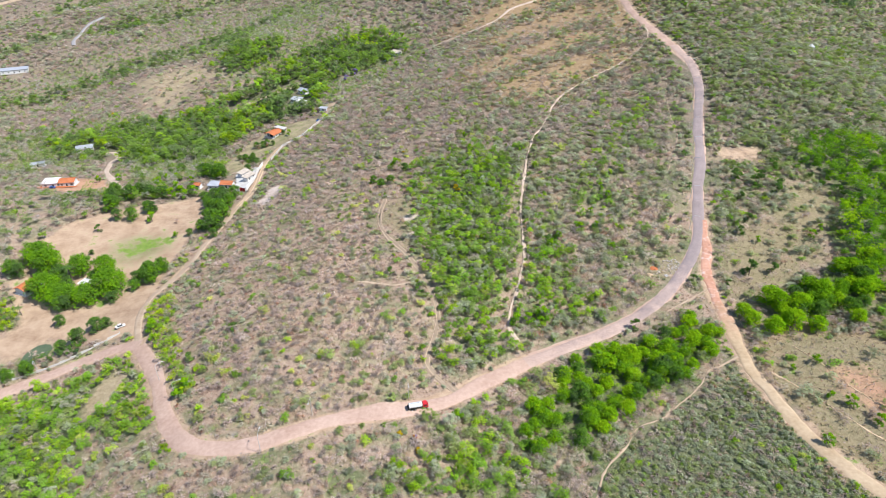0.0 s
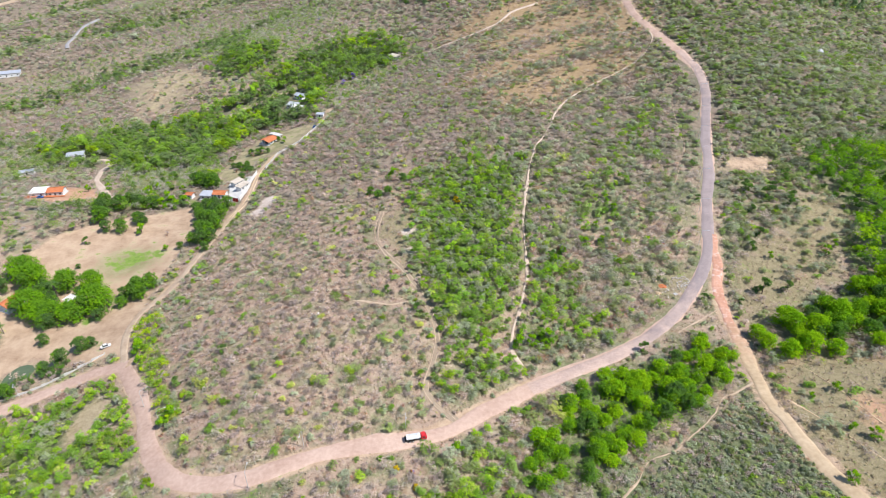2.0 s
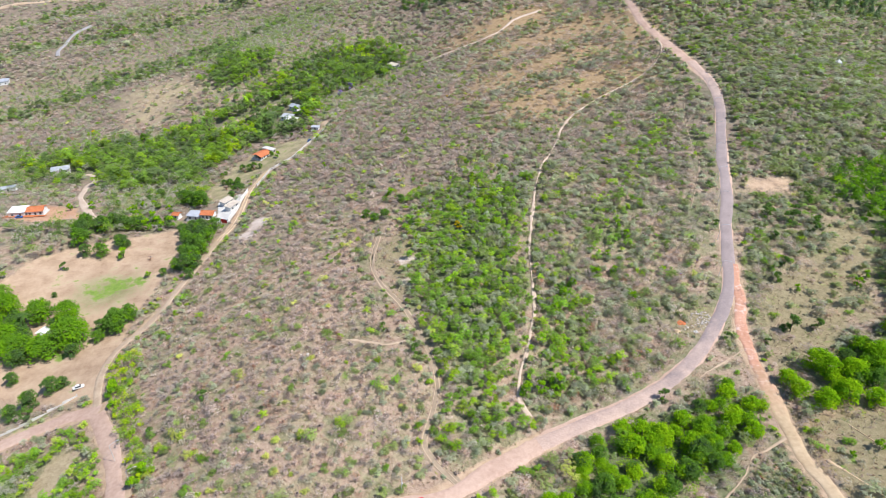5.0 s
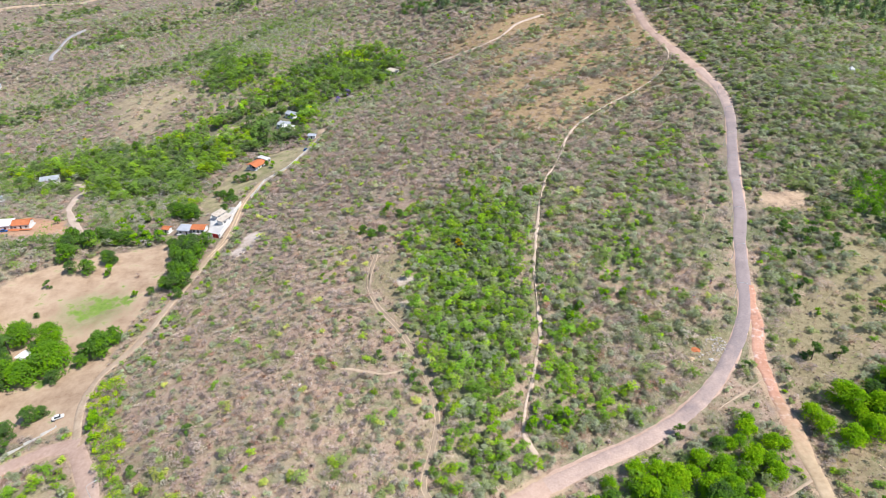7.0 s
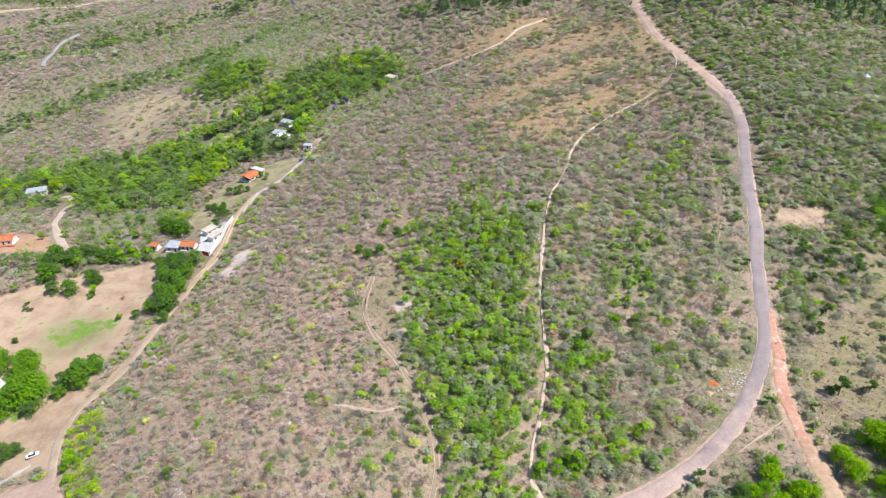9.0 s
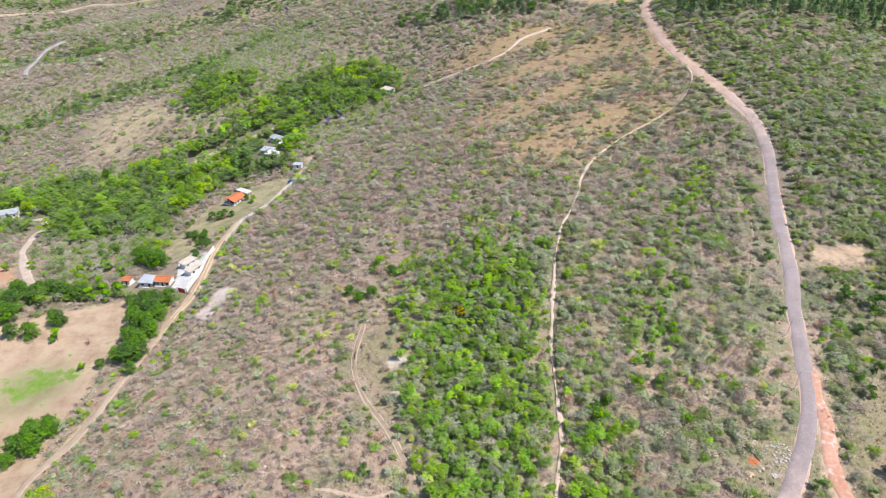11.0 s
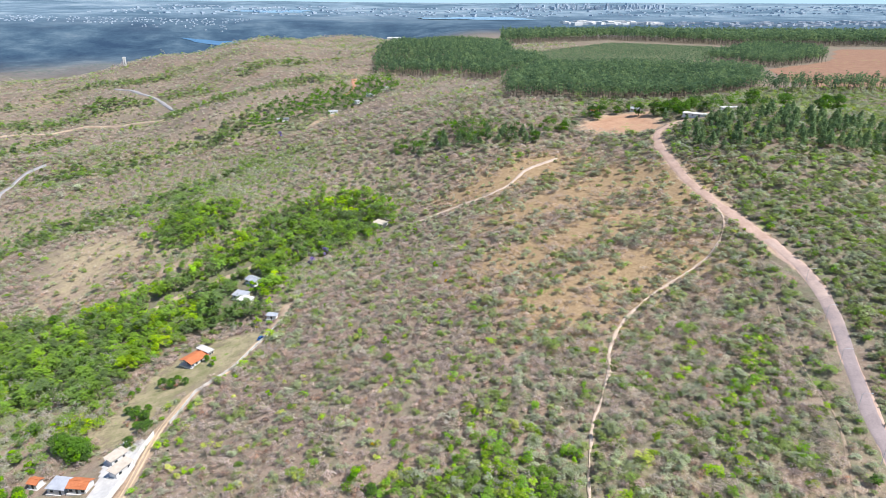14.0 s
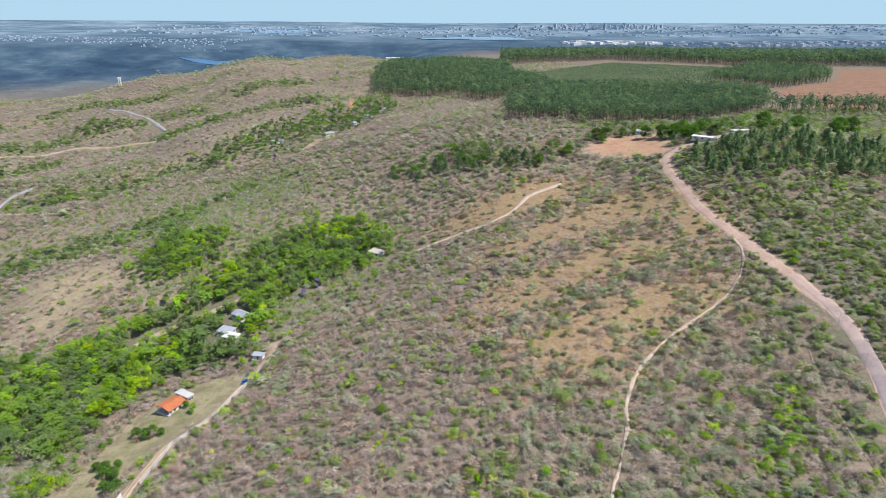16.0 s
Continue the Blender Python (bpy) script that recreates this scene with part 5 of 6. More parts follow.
for px, py, s in ((-211, 236, 0.55), (-206, 232, 0.5), (-203, 238, 0.55), (-214, 229, 0.5), (-209, 225, 0.45), (-216, 240, 0.6), (-220, 233, 0.5), (-212, 246, 0.5)):
    stand(palm, px, py, s, "young palms beside the yard")
for px, py, s in ((-124, 300, 0.9), (-134, 300, 0.8), (-126, 314, 1.0), (-134, 312, 0.9), (-127, 326, 1.1), (-139, 328, 0.9), (-126, 338, 1.0), (-140, 342, 0.9), (-146, 341, 0.8), (-148, 258, 1.0), (-150, 264, 0.8), (-154, 258, 0.7)):
    stand(dark[int(R.randint(2))], px, py, s * 1.15, "dark trees along the yard and lane")
# pasture, verge and slope
first(small[1], 34, 196, 1.3)
for px, py, s in ((133, 224, 1.6), (143, 224, 1.1), (153, 297, 1.6), (163, 292, 1.7), (178, 309, 1.5), (169, 283, 1.4), (174, 290, 1.3), (140, 253, 1.0), (147, 262, 1.0), (76, 193, 1.0), (108, 221, 0.8),
                  (122, 218, 0.6), (133, 320, 1.0), (150, 280, 1.0), (127, 290, 0.7), (168, 300, 1.1), (-10, 213, 1.0), (-23, 226, 0.8), (49, 247, 1.2), (-100, 186, 0.9), (-86, 200, 0.9)):
    stand(small[0], px, py, s, "single dark trees in pasture and scrub")
for px, py, s in ((133, 167, 0.8), (124, 165, 0.5), (133, 146, 0.9), (137, 137, 0.8), (129, 150, 0.6), (118, 131, 0.8), (170, 247, 0.9), (176, 252, 0.7), (-127, 213, 1.2), (-130, 218, 0.9), (-124, 206, 0.8), (29, 195, 1.1), (40, 198, 1.2),
                  (145, 246, 0.7), (-25, 330, 0.5), (-96, 170, 1.0), (-97, 165, 0.9), (5, 147, 0.9)):
    stand(small[1], px, py, s, "single bright green trees")
first(bush, -46, 177, 0.8)
for px, py, s in ((-46, 162, 0.6), (-62, 152, 0.7), (-42, 135, 0.7), (-86, 123, 1.3), (-83, 120, 1.1), (-99, 172, 1.1), (-101, 178, 1.2), (-95, 180, 0.9), (-94, 168, 1.0), (-18, 330, 1.3), (-10, 334, 1.2), (-34, 300, 0.7), (-52, 300, 0.8), (-48, 292, 0.7)):
    stand(bush, px, py, s, "pale leafy bushes on the hill")
first(yellow_tree, 7, 295, 0.8)
for px, py, s in ((-14, 140, 0.6), (-8, 134, 0.5), (-24, 352, 0.5), (-300, 545, 1.0), (-215, 460, 0.7), (3, 480, 0.5), (-138, 268, 0.5)):
    stand(yellow_tree, px, py, s, "yellow-flowering trees")
first(purple_tree, -82, 582, 0.9)
for px, py, s in ((-86, 605, 0.9), (-110, 650, 0.7), (-102, 640, 0.6), (-190, 905, 1.0)):
    stand(purple_tree, px, py, s, "purple-flowering trees")
first(orange_tree, -9, 139, 0.6)
for px, py, s in ((-30, 250, 0.6), (110, 265, 0.9), (-60, 320, 0.7), (-160, 135, 0.8), (15, 330, 0.6), (-145, 148, 0.6), (-5, 275, 0.6), (-104, 466, 0.3)):
    stand(orange_tree, px, py, s, "rust-coloured shrubs")
first(bare_tree, -130, 432, 0.8)
for px, py, s in ((-137, 404, 0.7), (-112, 482, 0.9), (-104, 498, 0.9), (-88, 500, 0.8), (-60, 190, 0.8), (-70, 210, 0.8), (-90, 230, 0.7), (-105, 250, 0.7), (-20, 268, 0.8), (-60, 260, 0.7), (-75, 330, 0.8), (-55, 350, 0.8)):
    stand(bare_tree, px, py, s, "leafless trees")
for px, py, s in ((-155, 379, 0.75), (-146, 377, 0.8), (-151, 383, 0.7), (-176, 380, 0.5), (-132, 402, 0.6), (-126, 433, 0.5), (-136, 405, 0.5), (-190, 398, 0.5), (-120, 505, 0.6), (-116, 490, 0.5)):
    stand(dark[0], px, py, s, "dark trees round the houses")
for px, py, s in ((-117, 448, 0.9), (-166, 372, 1.0), (-172, 362, 1.2), (-122, 536, 1.4), (-114, 530, 1.5), (-165, 400, 0.8), (-143, 412, 0.6), (-183, 365, 1.1), (-190, 372, 1.1)):
    stand(small[1], px, py, s, "bright trees round the houses")

for px, py, s in ((-70, 408, 0.8), (-59, 403, 0.9), (-44, 388, 0.9), (-60, 386, 0.9), (-42, 371, 0.8), (-22, 352, 0.9), (-15, 333, 1.5), (9, 383, 1.1), (-38, 350, 0.7), (-41, 295, 0.9), (-48, 291, 1.0), (-10, 356, 0.8), (-26, 340, 0.9), (-107, 387, 1.0), (-126, 587, 1.5)):
    stand(bush, px, py, s, "pale leafy bushes on the hill")
for px, py, s in ((-75, 400, 0.7), (-28, 336, 1.1), (3, 320, 0.7), (7, 300, 0.8), (13, 359, 0.7), (16, 340, 0.8), (13, 310, 0.7), (-25, 422, 0.9), (5, 699, 1.0), (47, 671, 0.8), (-18, 582, 0.9), (-3, 503, 0.9), (11, 761, 1.2), (-41, 652, 1.4), (-43, 579, 1.1), (-351, 653, 1.1), (-221, 570, 0.9), (-232, 381, 0.9), (-220, 384, 1.0), (-327, 526, 1.4), (-260, 483, 1.1), (-253, 510, 1.3)):
    stand(small[1], px, py, s, "bright yellow-green small trees")
for px, py, s in ((-196, 506, 0.95), (-180, 490, 0.95), (-177, 471, 0.9), (-171, 476, 0.8), (-232, 533, 0.8), (-194, 554, 0.8), (-190, 515, 0.8)):
    stand(bright[1], px, py, s, "lime trees of the valley wood")
for px, py, s in ((-34, 311, 0.8), (-29, 313, 0.8), (-39, 317, 0.7), (-22, 328, 0.7), (-15, 301, 0.6), (-184, 402, 0.9), (-206, 390, 0.6), (-162, 386, 1.35), (-149, 380, 1.55), (-155, 384, 1.2), (-297, 464, 0.8), (-190, 463, 1.1), (-200, 470, 1.1), (-135, 411, 0.6), (-151, 434, 0.5), (-247, 524, 1.1), (-215, 660, 1.3)):
    stand(dark[int(R.randint(2))], px, py, s * 0.9, "grey-green broad trees among the scrub")
for px, py, s in ((-141, 440, 0.8), (-140, 400, 0.8), (-129, 391, 0.8), (-240, 484, 1.1), (-9, 572, 0.8), (-95, 420, 0.7), (-85, 395, 0.7)):
    stand(bare_tree, px, py, s, "leafless trees")
for px, py, s in ((-90, 570, 1.0), (-136, 736, 0.8)):
    stand(purple_tree, px, py, s, "purple-flowering trees")
for px, py, s in ((-346, 529, 1.8), (-23, 372, 0.6), (-17, 348, 0.6), (-5, 335, 0.6), (-9, 394, 0.6)):
    stand(orange_tree, px, py, s, "rust-coloured shrubs")

for px, py, s in ((-190, 285, 0.4), (-186, 252, 1.1), (-192, 258, 1.1), (-198, 266, 1.1), (-178, 262, 0.8), (-219, 266, 1.1), (-183, 242, 1.0), (-179, 229, 0.8)):
    stand(dark[0], px, py, s, "grey-green trees of field and yard")
stand(bare_tree, -154, 314, 0.7, "leafless trees")

for px, py, s in ((-139, 436, 0.75), (-131, 435, 0.7), (-145, 412, 0.6), (-134, 405, 0.65), (-152, 429, 0.5), (-168, 424, 0.4), (-123, 454, 0.5), (-134, 397, 0.5)):
    stand(dark[int(R.randint(2))], px, py, s, "garden trees between the houses")
for px, py, s in ((-175, 403, 0.8), (-171, 405, 0.9), (-167, 405, 0.8), (-161, 406, 0.8), (-179, 381, 1.0), (-185, 380, 0.9), (-185, 400, 0.8), (-190, 377, 0.8)):
    stand(small[1], px, py, s, "bright garden bushes")
for px, py, s in ((-202, 361, 0.7), (-193, 356, 0.7), (-184, 354, 0.8), (-177, 357, 0.8), (-168, 357, 0.7), (-161, 357, 0.7), (-180, 334, 0.7), (-173, 328, 0.8), (-203, 352, 0.8)):
    stand(dark[int(R.randint(2))], px, py, s, "trees of the hedge behind the field")

for px, py, s in ((-137, 431, 0.9), (-140, 401, 0.7)):
    stand(bare_tree, px, py, s, "leafless trees")
for px, py, s in ((-133, 433, 0.75), (-129, 392, 0.8), (-139, 406, 0.75), (-131, 384, 0.7), (-128, 396, 0.6), (-141, 412, 0.6)):
    stand(dark[0], px, py, s, "dark trees round the houses")
for px, py, s in ((81, 289, 0.8), (83, 281, 0.9), (65, 257, 0.9), (72, 268, 0.8), (50, 245, 1.0), (54, 251, 0.9), (78, 244, 0.7), (73, 259, 0.8), (45, 236, 0.9)):
    stand(small[1], px, py, s, "bright yellow-green small trees")
for px, py, s in ((101, 257, 1.0), (7, 300, 0.9), (-5, 334, 0.8)):
    stand(orange_tree, px, py, s, "rust-coloured shrubs")

# pines and yard trees on the plateau
first(pines[0], 189, 700, 1.0), first(pines[1], 214, 640)
x, y = scatter([PINES_NEAR, PINES_LEFT], 7.8, edge=5.0)
for px, py in zip(x, y):
    stand(pines[int(R.randint(2))], px, py, R.uniform(0.7, 1.15), "young pines on the plateau")
for px, py, s in ((142, 762, 1.55), (150, 765, 1.40), (165, 762, 1.24), (145, 750, 1.08), (203, 700, 1.71), (198, 724, 1.86), (190, 732, 1.71), (180, 742, 1.55), (208, 735, 1.86), (218, 720, 1.71), (228, 712, 1.55), (110, 726, 1.40), (82, 708, 1.40), (345, 720, 2.02), (330, 712, 1.86), (300, 722, 1.86), (318, 700, 1.55), (270, 720, 2.02)):
    stand(dark[int(R.randint(2))], px, py, s, "broad trees round the far yard")
for px, py, s in ((363, 726, 2.0), (372, 720, 1.8), (355, 716, 1.5), (-120, 1010, 1.6), (92, 662, 0.8), (166, 549, 0.9)):
    stand(bush, px, py, s, "yellow-green trees on the plateau")


def plantation(name, areas, spacing, wide, tall, count, size, label):
    """Rows of tall thin trunks with narrow dark crowns, all one object a material."""
    x, y = scatter(areas, spacing, 0.4, edge=5.0)
    z = land(x, y)
    t = tall * (R.uniform(0.82, 1.12, x.size) + 0.07 * rolling(x, y, 45, 9))
    c = np.stack([x, y, z + t * 0.68], 1)
    rr = np.stack([np.full(x.size, wide), np.full(x.size, wide), t * 0.33], 1)
    v, own = leaf_cloud(c, rr, count, np.full(x.size, size), dome=0.9)
    tone = np.clip(R.normal(0.55, 0.25, x.size), 0, 1)
    tagged(mesh_object(name, v, np.arange(len(v)).reshape(-1, 3), M_PINE, np.repeat(tone[own], 3)), label, "trees", kind="stuff")
    k = 3
    ang = np.arange(k) * 2.094
    low = np.stack([x[:, None] + np.cos(ang) * 0.28, y[:, None] + np.sin(ang) * 0.28, np.repeat(z[:, None] - 0.5, k, 1)], 2)
    top = np.stack([x[:, None] + np.cos(ang) * 0.16, y[:, None] + np.sin(ang) * 0.16, np.repeat((z + t * 0.7)[:, None], k, 1)], 2)
    vv = np.concatenate([low, top], 1).reshape(-1, 3)
    b = (np.arange(x.size) * 6)[:, None]
    f = np.concatenate([np.stack([b + j, b + (j + 1) % 3, b + 3 + (j + 1) % 3, b + 3 + j], 2) for j in range(3)], 1).reshape(-1, 4)
    tagged(mesh_object(name.replace("plantation", "plantation_trunks"), vv, f, M_BARK), "thin straight trunks of the pine plantation", "trees", kind="stuff")


plantation("pine_plantation", [PINES], 6.2, 4.2, 18, 32, 1.22, "tall dark pine plantation on the plateau")
x, y = scatter([CLEARED_PINES], 6.5, 0.2, edge=3.0)
rad = R.uniform(1.2, 2.6, x.size)
canopy("pine_seedlings", x, y, rad, rad * 0.9, DOME, 5, 4, 0.3 + 0.2 * rad, R.uniform(0.0, 0.5, x.size), M_PINE, "rows of dark green pine seedlings in a clearing")
plantation("pine_plantation", [PINES_WEST, PINES_LINK], 6.8, 3.7, 18, 26, 1.35, "dense dark pine plantation behind the clearing")
plantation("pine_plantation", [TONGUE, PINES_ROW], 7.0, 3.0, 19, 30, 1.1, "thin stand of tall pines with bare trunks")
plantation("pine_plantation", [PINES_BACK], 9.5, 4.8, 28, 14, 2.3, "far dark wall of tall plantation pines")

# ---- houses and other things ----
def box(bm, size, at, turn=0.0):
    m = Matrix.Translation(at) @ Matrix.Rotation(turn, 4, "Z") @ Matrix.Diagonal((*size, 1))
    return bmesh.ops.create_cube(bm, size=1, matrix=m)["verts"]


def boxed(size, at, bevel=0.0):
    bm = bmesh.new()
    box(bm, size, at)
    if bevel:
        bmesh.ops.bevel(bm, geom=bm.edges[:], offset=bevel, segments=2, affect="EDGES")
    return bm


def slab(points, thick):
    """A flat slab from its upper corner points, thickened downwards."""
    bm = bmesh.new()
    top = [bm.verts.new(p) for p in points]
    low = [bm.verts.new(Vector(p) - Vector((0, 0, thick))) for p in points]
    bm.faces.new(top)
    bm.faces.new(low[::-1])
    n = len(top)
    for k in range(n):
        bm.faces.new((top[k], low[k], low[(k + 1) % n], top[(k + 1) % n]))
    bmesh.ops.recalc_face_normals(bm, faces=bm.faces[:])
    return bm


def house(x, y, turn, length, depth, wall, rise, roof_mat, label, kind="gable", openings=3, porch=0.0, category="house", wall_mat=None):
    """A single-storey house: walls, plinth, roof, door and windows. Its long side runs along its own x axis."""
    root = new("house")
    root.matrix_basis = pose(x, y, height(x, y) - 0.2, 0, 0, turn)
    wm = wall_mat or M_WHITE
    part("plinth", boxed((length + 1.4 + porch, depth + 1.4, 1.0), (-porch / 2, 0, 0.0)), M_CONCRETE, root)
    for sx, sy, px, py in ((length, 0.25, 0, -depth / 2), (length, 0.25, 0, depth / 2), (0.25, depth - 0.25, -length / 2 + 0.125, 0), (0.25, depth - 0.25, length / 2 - 0.125, 0)):
        part("wall", boxed((sx, sy, wall), (px, py, wall / 2 + 0.5)), wm, root)
    top = wall + 0.5
    e = 0.6
    if kind == "gable":
        l0, l1 = -length / 2 - e - porch, length / 2 + e
        for s in (-1, 1):
            part("roof", slab([(l0, s * (depth / 2 + e), top - 0.1), (l1, s * (depth / 2 + e), top - 0.1), (l1, 0, top + rise), (l0, 0, top + rise)], 0.16), roof_mat, root)
            bm = bmesh.new()
            f = [bm.verts.new(p) for p in ((s * (length / 2 - 0.02), -depth / 2, top - 0.02), (s * (length / 2 - 0.02), depth / 2, top - 0.02), (s * (length / 2 - 0.02), 0, top + rise - 0.25))]
            g = [bm.verts.new(v.co - Vector((s * 0.2, 0, 0))) for v in f]
            bm.faces.new(f), bm.faces.new(g[::-1])
            for k in range(3):
                bm.faces.new((f[k], g[k], g[(k + 1) % 3], f[(k + 1) % 3]))
            part("gable", bm, wm, root)
        part("ridge", boxed((l1 - l0, 0.35, 0.14), ((l0 + l1) / 2, 0, top + rise + 0.02), 0.05), roof_mat, root)
        rows = int((depth / 2 + e) / 0.9)
        for s in (-1, 1):
            for k in range(1, rows):
                q = k / rows
                part("tile_course", boxed((l1 - l0 - 0.1, 0.10, 0.05), ((l0 + l1) / 2, s * (depth / 2 + e) * q, top + rise + 0.02 - (rise + 0.1) * q)), roof_mat, root)
    else:
        part("roof", slab([(-length / 2 - e - porch, -depth / 2 - e, top), (length / 2 + e, -depth / 2 - e, top), (length / 2 + e, depth / 2 + e, top + rise), (-length / 2 - e - porch, depth / 2 + e, top + rise)], 0.14), roof_mat, root)
        for k in range(int(length)):
            part("roof_rib", slab([(-length / 2 + k + a, b, top + 0.05 + (rise if b > 0 else 0)) for a, b in ((0, -depth / 2 - e), (0.14, -depth / 2 - e), (0.14, depth / 2 + e), (0, depth / 2 + e))], 0.05), roof_mat, root)
    if porch:
        for s in (-1, 0, 1):
            part("post", boxed((0.28, 0.28, wall), (-length / 2 - porch + 0.2, s * (depth / 2 - 0.2), wall / 2 + 0.5)), wm, root)
        part("porch_opening", boxed((0.06, depth * 0.7, 1.9), (-length / 2 - 0.03, 0, 1.5)), M_DARK, root)
    for s in (-1, 1):
        for k in range(openings):
            px = length * ((k + 0.5) / openings - 0.5)
            if k == openings // 2:
                part("door", boxed((0.95, 0.06, 2.05), (px, s * (depth / 2 + 0.14), 1.53)), M_DARK, root)
            else:
                w = part("window", boxed((1.3, 0.05, 1.0), (px, s * (depth / 2 + 0.14), 1.9)), M_GLASS, root)
                part("sill", boxed((1.5, 0.16, 0.07), (px, s * (depth / 2 + 0.2), 1.36)), M_CONCRETE, w)
    return tagged(root, label, category)


house(-130.2, 457.2, 60, 9.0, 8.4, 2.6, 1.2, M_TILE, "white house with an orange clay tile roof", openings=3, porch=1.6)
house(-126.9, 462.9, 60, 3.2, 8.6, 2.9, 0.2, M_CONCRETE, "flat pale concrete annex behind the tiled house", "shed", 2)
house(-127.5, 530, -20, 9, 5.5, 2.8, 1.0, M_SHEET, "white house with a grey metal sheet roof", "shed", 3)
house(-122.5, 523, -20, 8.5, 5, 2.8, 0.8, M_WHITE, "low white house with a pale flat roof", "shed", 3)
house(-124, 548, -35, 9, 6.5, 2.8, 1.4, M_SHEET, "house with a grey sheet gable roof among trees")
house(-97.5, 492, -10, 5.4, 2.6, 2.6, 0.4, M_SHEET, "small grey shed with a flat sheet roof", "shed", 1, category="shed")
house(-137, 358, -5, 7.0, 5.0, 2.8, 1.3, M_TILE, "white house with a bright orange tile roof")
house(-145.6, 359.2, -8, 7.0, 5.4, 2.8, 0.5, M_SHEET, "house with a white sheet roof joined to a tiled one", "shed", 2)
house(-158, 363, -12, 3.6, 3.2, 2.6, 0.9, M_TILE, "small hut with an orange tile roof", openings=1, category="hut")
house(-131, 374, 62, 7.0, 3.6, 2.8, 0.5, M_CREAM, "open pavilion with a pale cream roof", "shed", 2)
house(-125.2, 366, 68, 8.0, 3.4, 2.8, 0.5, M_CREAM, "long outbuilding with a pale cream roof", "shed", 2)
house(-251, 378, 10, 9.0, 7.0, 3.0, 1.4, M_TILE, "hilltop house with an orange tile roof and white walls")
house(-261, 376, 8, 9.0, 8.0, 3.0, 0.25, M_WHITE, "flat-roofed white wing of the hilltop house", "shed", 2)
house(-290, 471, 22, 12.0, 6.5, 3.0, 0.6, M_SHEET, "long low building with a white sheet roof", "shed", 3)
house(-306, 433, 25, 9.0, 4.0, 2.4, 0.3, M_SHEET, "low grey shed among trees", "shed", 1, category="shed")
house(-486, 707, 22, 27.0, 9.0, 3.5, 0.9, M_SHEET, "long shed with a pale sheet roof", "shed", 5, category="shed")
house(-209, 257, 70, 10.0, 6.5, 2.8, 1.4, M_TILE, "farmhouse with an orange tile roof under trees")
house(-181, 258, 70, 4.2, 3.0, 2.6, 0.3, M_WHITE, "small shed with a white roof between trees", "shed", 1, category="shed")
house(-46, 621, -35, 10.0, 5.5, 2.8, 0.8, M_CREAM, "small pale house at the wood's edge", "shed", 2)
house(-54, 612, -30, 4.0, 3.5, 2.4, 0.3, M_SHEET, "tiny white shed below a small house", "shed", 1, category="shed")
house(210, 686, -38, 21.0, 4.0, 2.8, 0.4, M_WHITE, "long white wall-like building at the road bend", "shed", 4)
house(238, 690, 10, 14.0, 4.0, 2.6, 0.3, M_WHITE, "low white building behind trees", "shed", 3)
house(184, 766, -20, 9.0, 7.0, 2.8, 1.2, M_SHEET, "house with a white roof beside the bare yard")
house(147, 775, 0, 7.0, 5.0, 2.6, 1.0, M_TILE, "small house with an orange roof behind trees")
house(396, 690, 0, 12.0, 8.0, 2.8, 1.4, M_TILE, "house with a clay tile roof beside pines")
for hx, hy, ht in ((-138, 974, 20), (-97, 1043, -15), (-108, 1000, 40), (-80, 1070, 10)):
    house(hx, hy, ht, 11.0, 7.0, 2.8, 1.2, M_SHEET, "white house with a pale roof on the far ridge", openings=2)
house(-200, 962, 20, 14.0, 6.0, 2.8, 0.5, M_SHEET, "pale low building on the far ridge", "shed", 2)
house(-120, 1830, 0, 34.0, 10.0, 6.0, 1.0, M_WHITE, "white building on the skyline of the ridge", "shed", 4, category="building")

# court of the compound: paved floor, white boundary wall and a red gate


def wall_run(name, line, high, thick, mat, label, cap=True):
    root = new(name)
    for a, b in zip(line[:-1], line[1:]):
        d = Vector((b[0] - a[0], b[1] - a[1], 0))
        n = max(1, int(d.length / 4))
        for k in range(n):
            p = Vector((*a, 0)) + d * ((k + 0.5) / n)
            z = height(p.x, p.y)
            bm = bmesh.new()
            box(bm, (d.length / n + 0.05, thick, high + 0.8), (p.x, p.y, z + high / 2 - 0.4), math.atan2(d.y, d.x))
            part("panel", bm, mat, root)
            if cap:
                bm = bmesh.new()
                box(bm, (0.35, thick + 0.12, high + 0.95), (p.x - d.x / n / 2, p.y - d.y / n / 2, height(p.x - d.x / n / 2, p.y - d.y / n / 2) + high / 2 - 0.35), math.atan2(d.y, d.x))
                part("pillar", bm, mat, root)
    return tagged(root, label, "wall")


wall_run("boundary_wall", [(-122, 388), (-122.5, 378), (-121, 360), (-121.5, 346), (-127, 348)], 2.4, 0.25, M_WHITE, "white plastered boundary wall round the court")
wall_run("boundary_wall", [(-118, 395), (-116, 420), (-104, 437), (-95, 466), (-90, 485)], 1.6, 0.25, M_CONCRETE, "grey concrete wall along the lane")
wall_run("boundary_wall", [(-145, 217), (-149, 213.5), (-158, 206.5), (-169, 200), (-182, 194)], 0.9, 0.2, M_CONCRETE, "low pale wall along the dirt road")
gate = new("gate")
gate.matrix_basis = pose(-124, 346.2, height(-124, 346), 0, 0, -20)
for k in (-1, 1):
    leaf = part("gate_leaf", boxed((1.9, 0.08, 2.3), (k * 1.0, 0, 1.3), 0.02), M_RED, gate)
    for j in range(4):
        part("rail", boxed((1.8, 0.12, 0.08), (k * 1.0, 0, 0.45 + 0.55 * j)), M_RED, leaf)
    part("gate_post", boxed((0.4, 0.4, 3.0), (k * 2.2, 0, 1.2), 0.03), M_WHITE, gate)
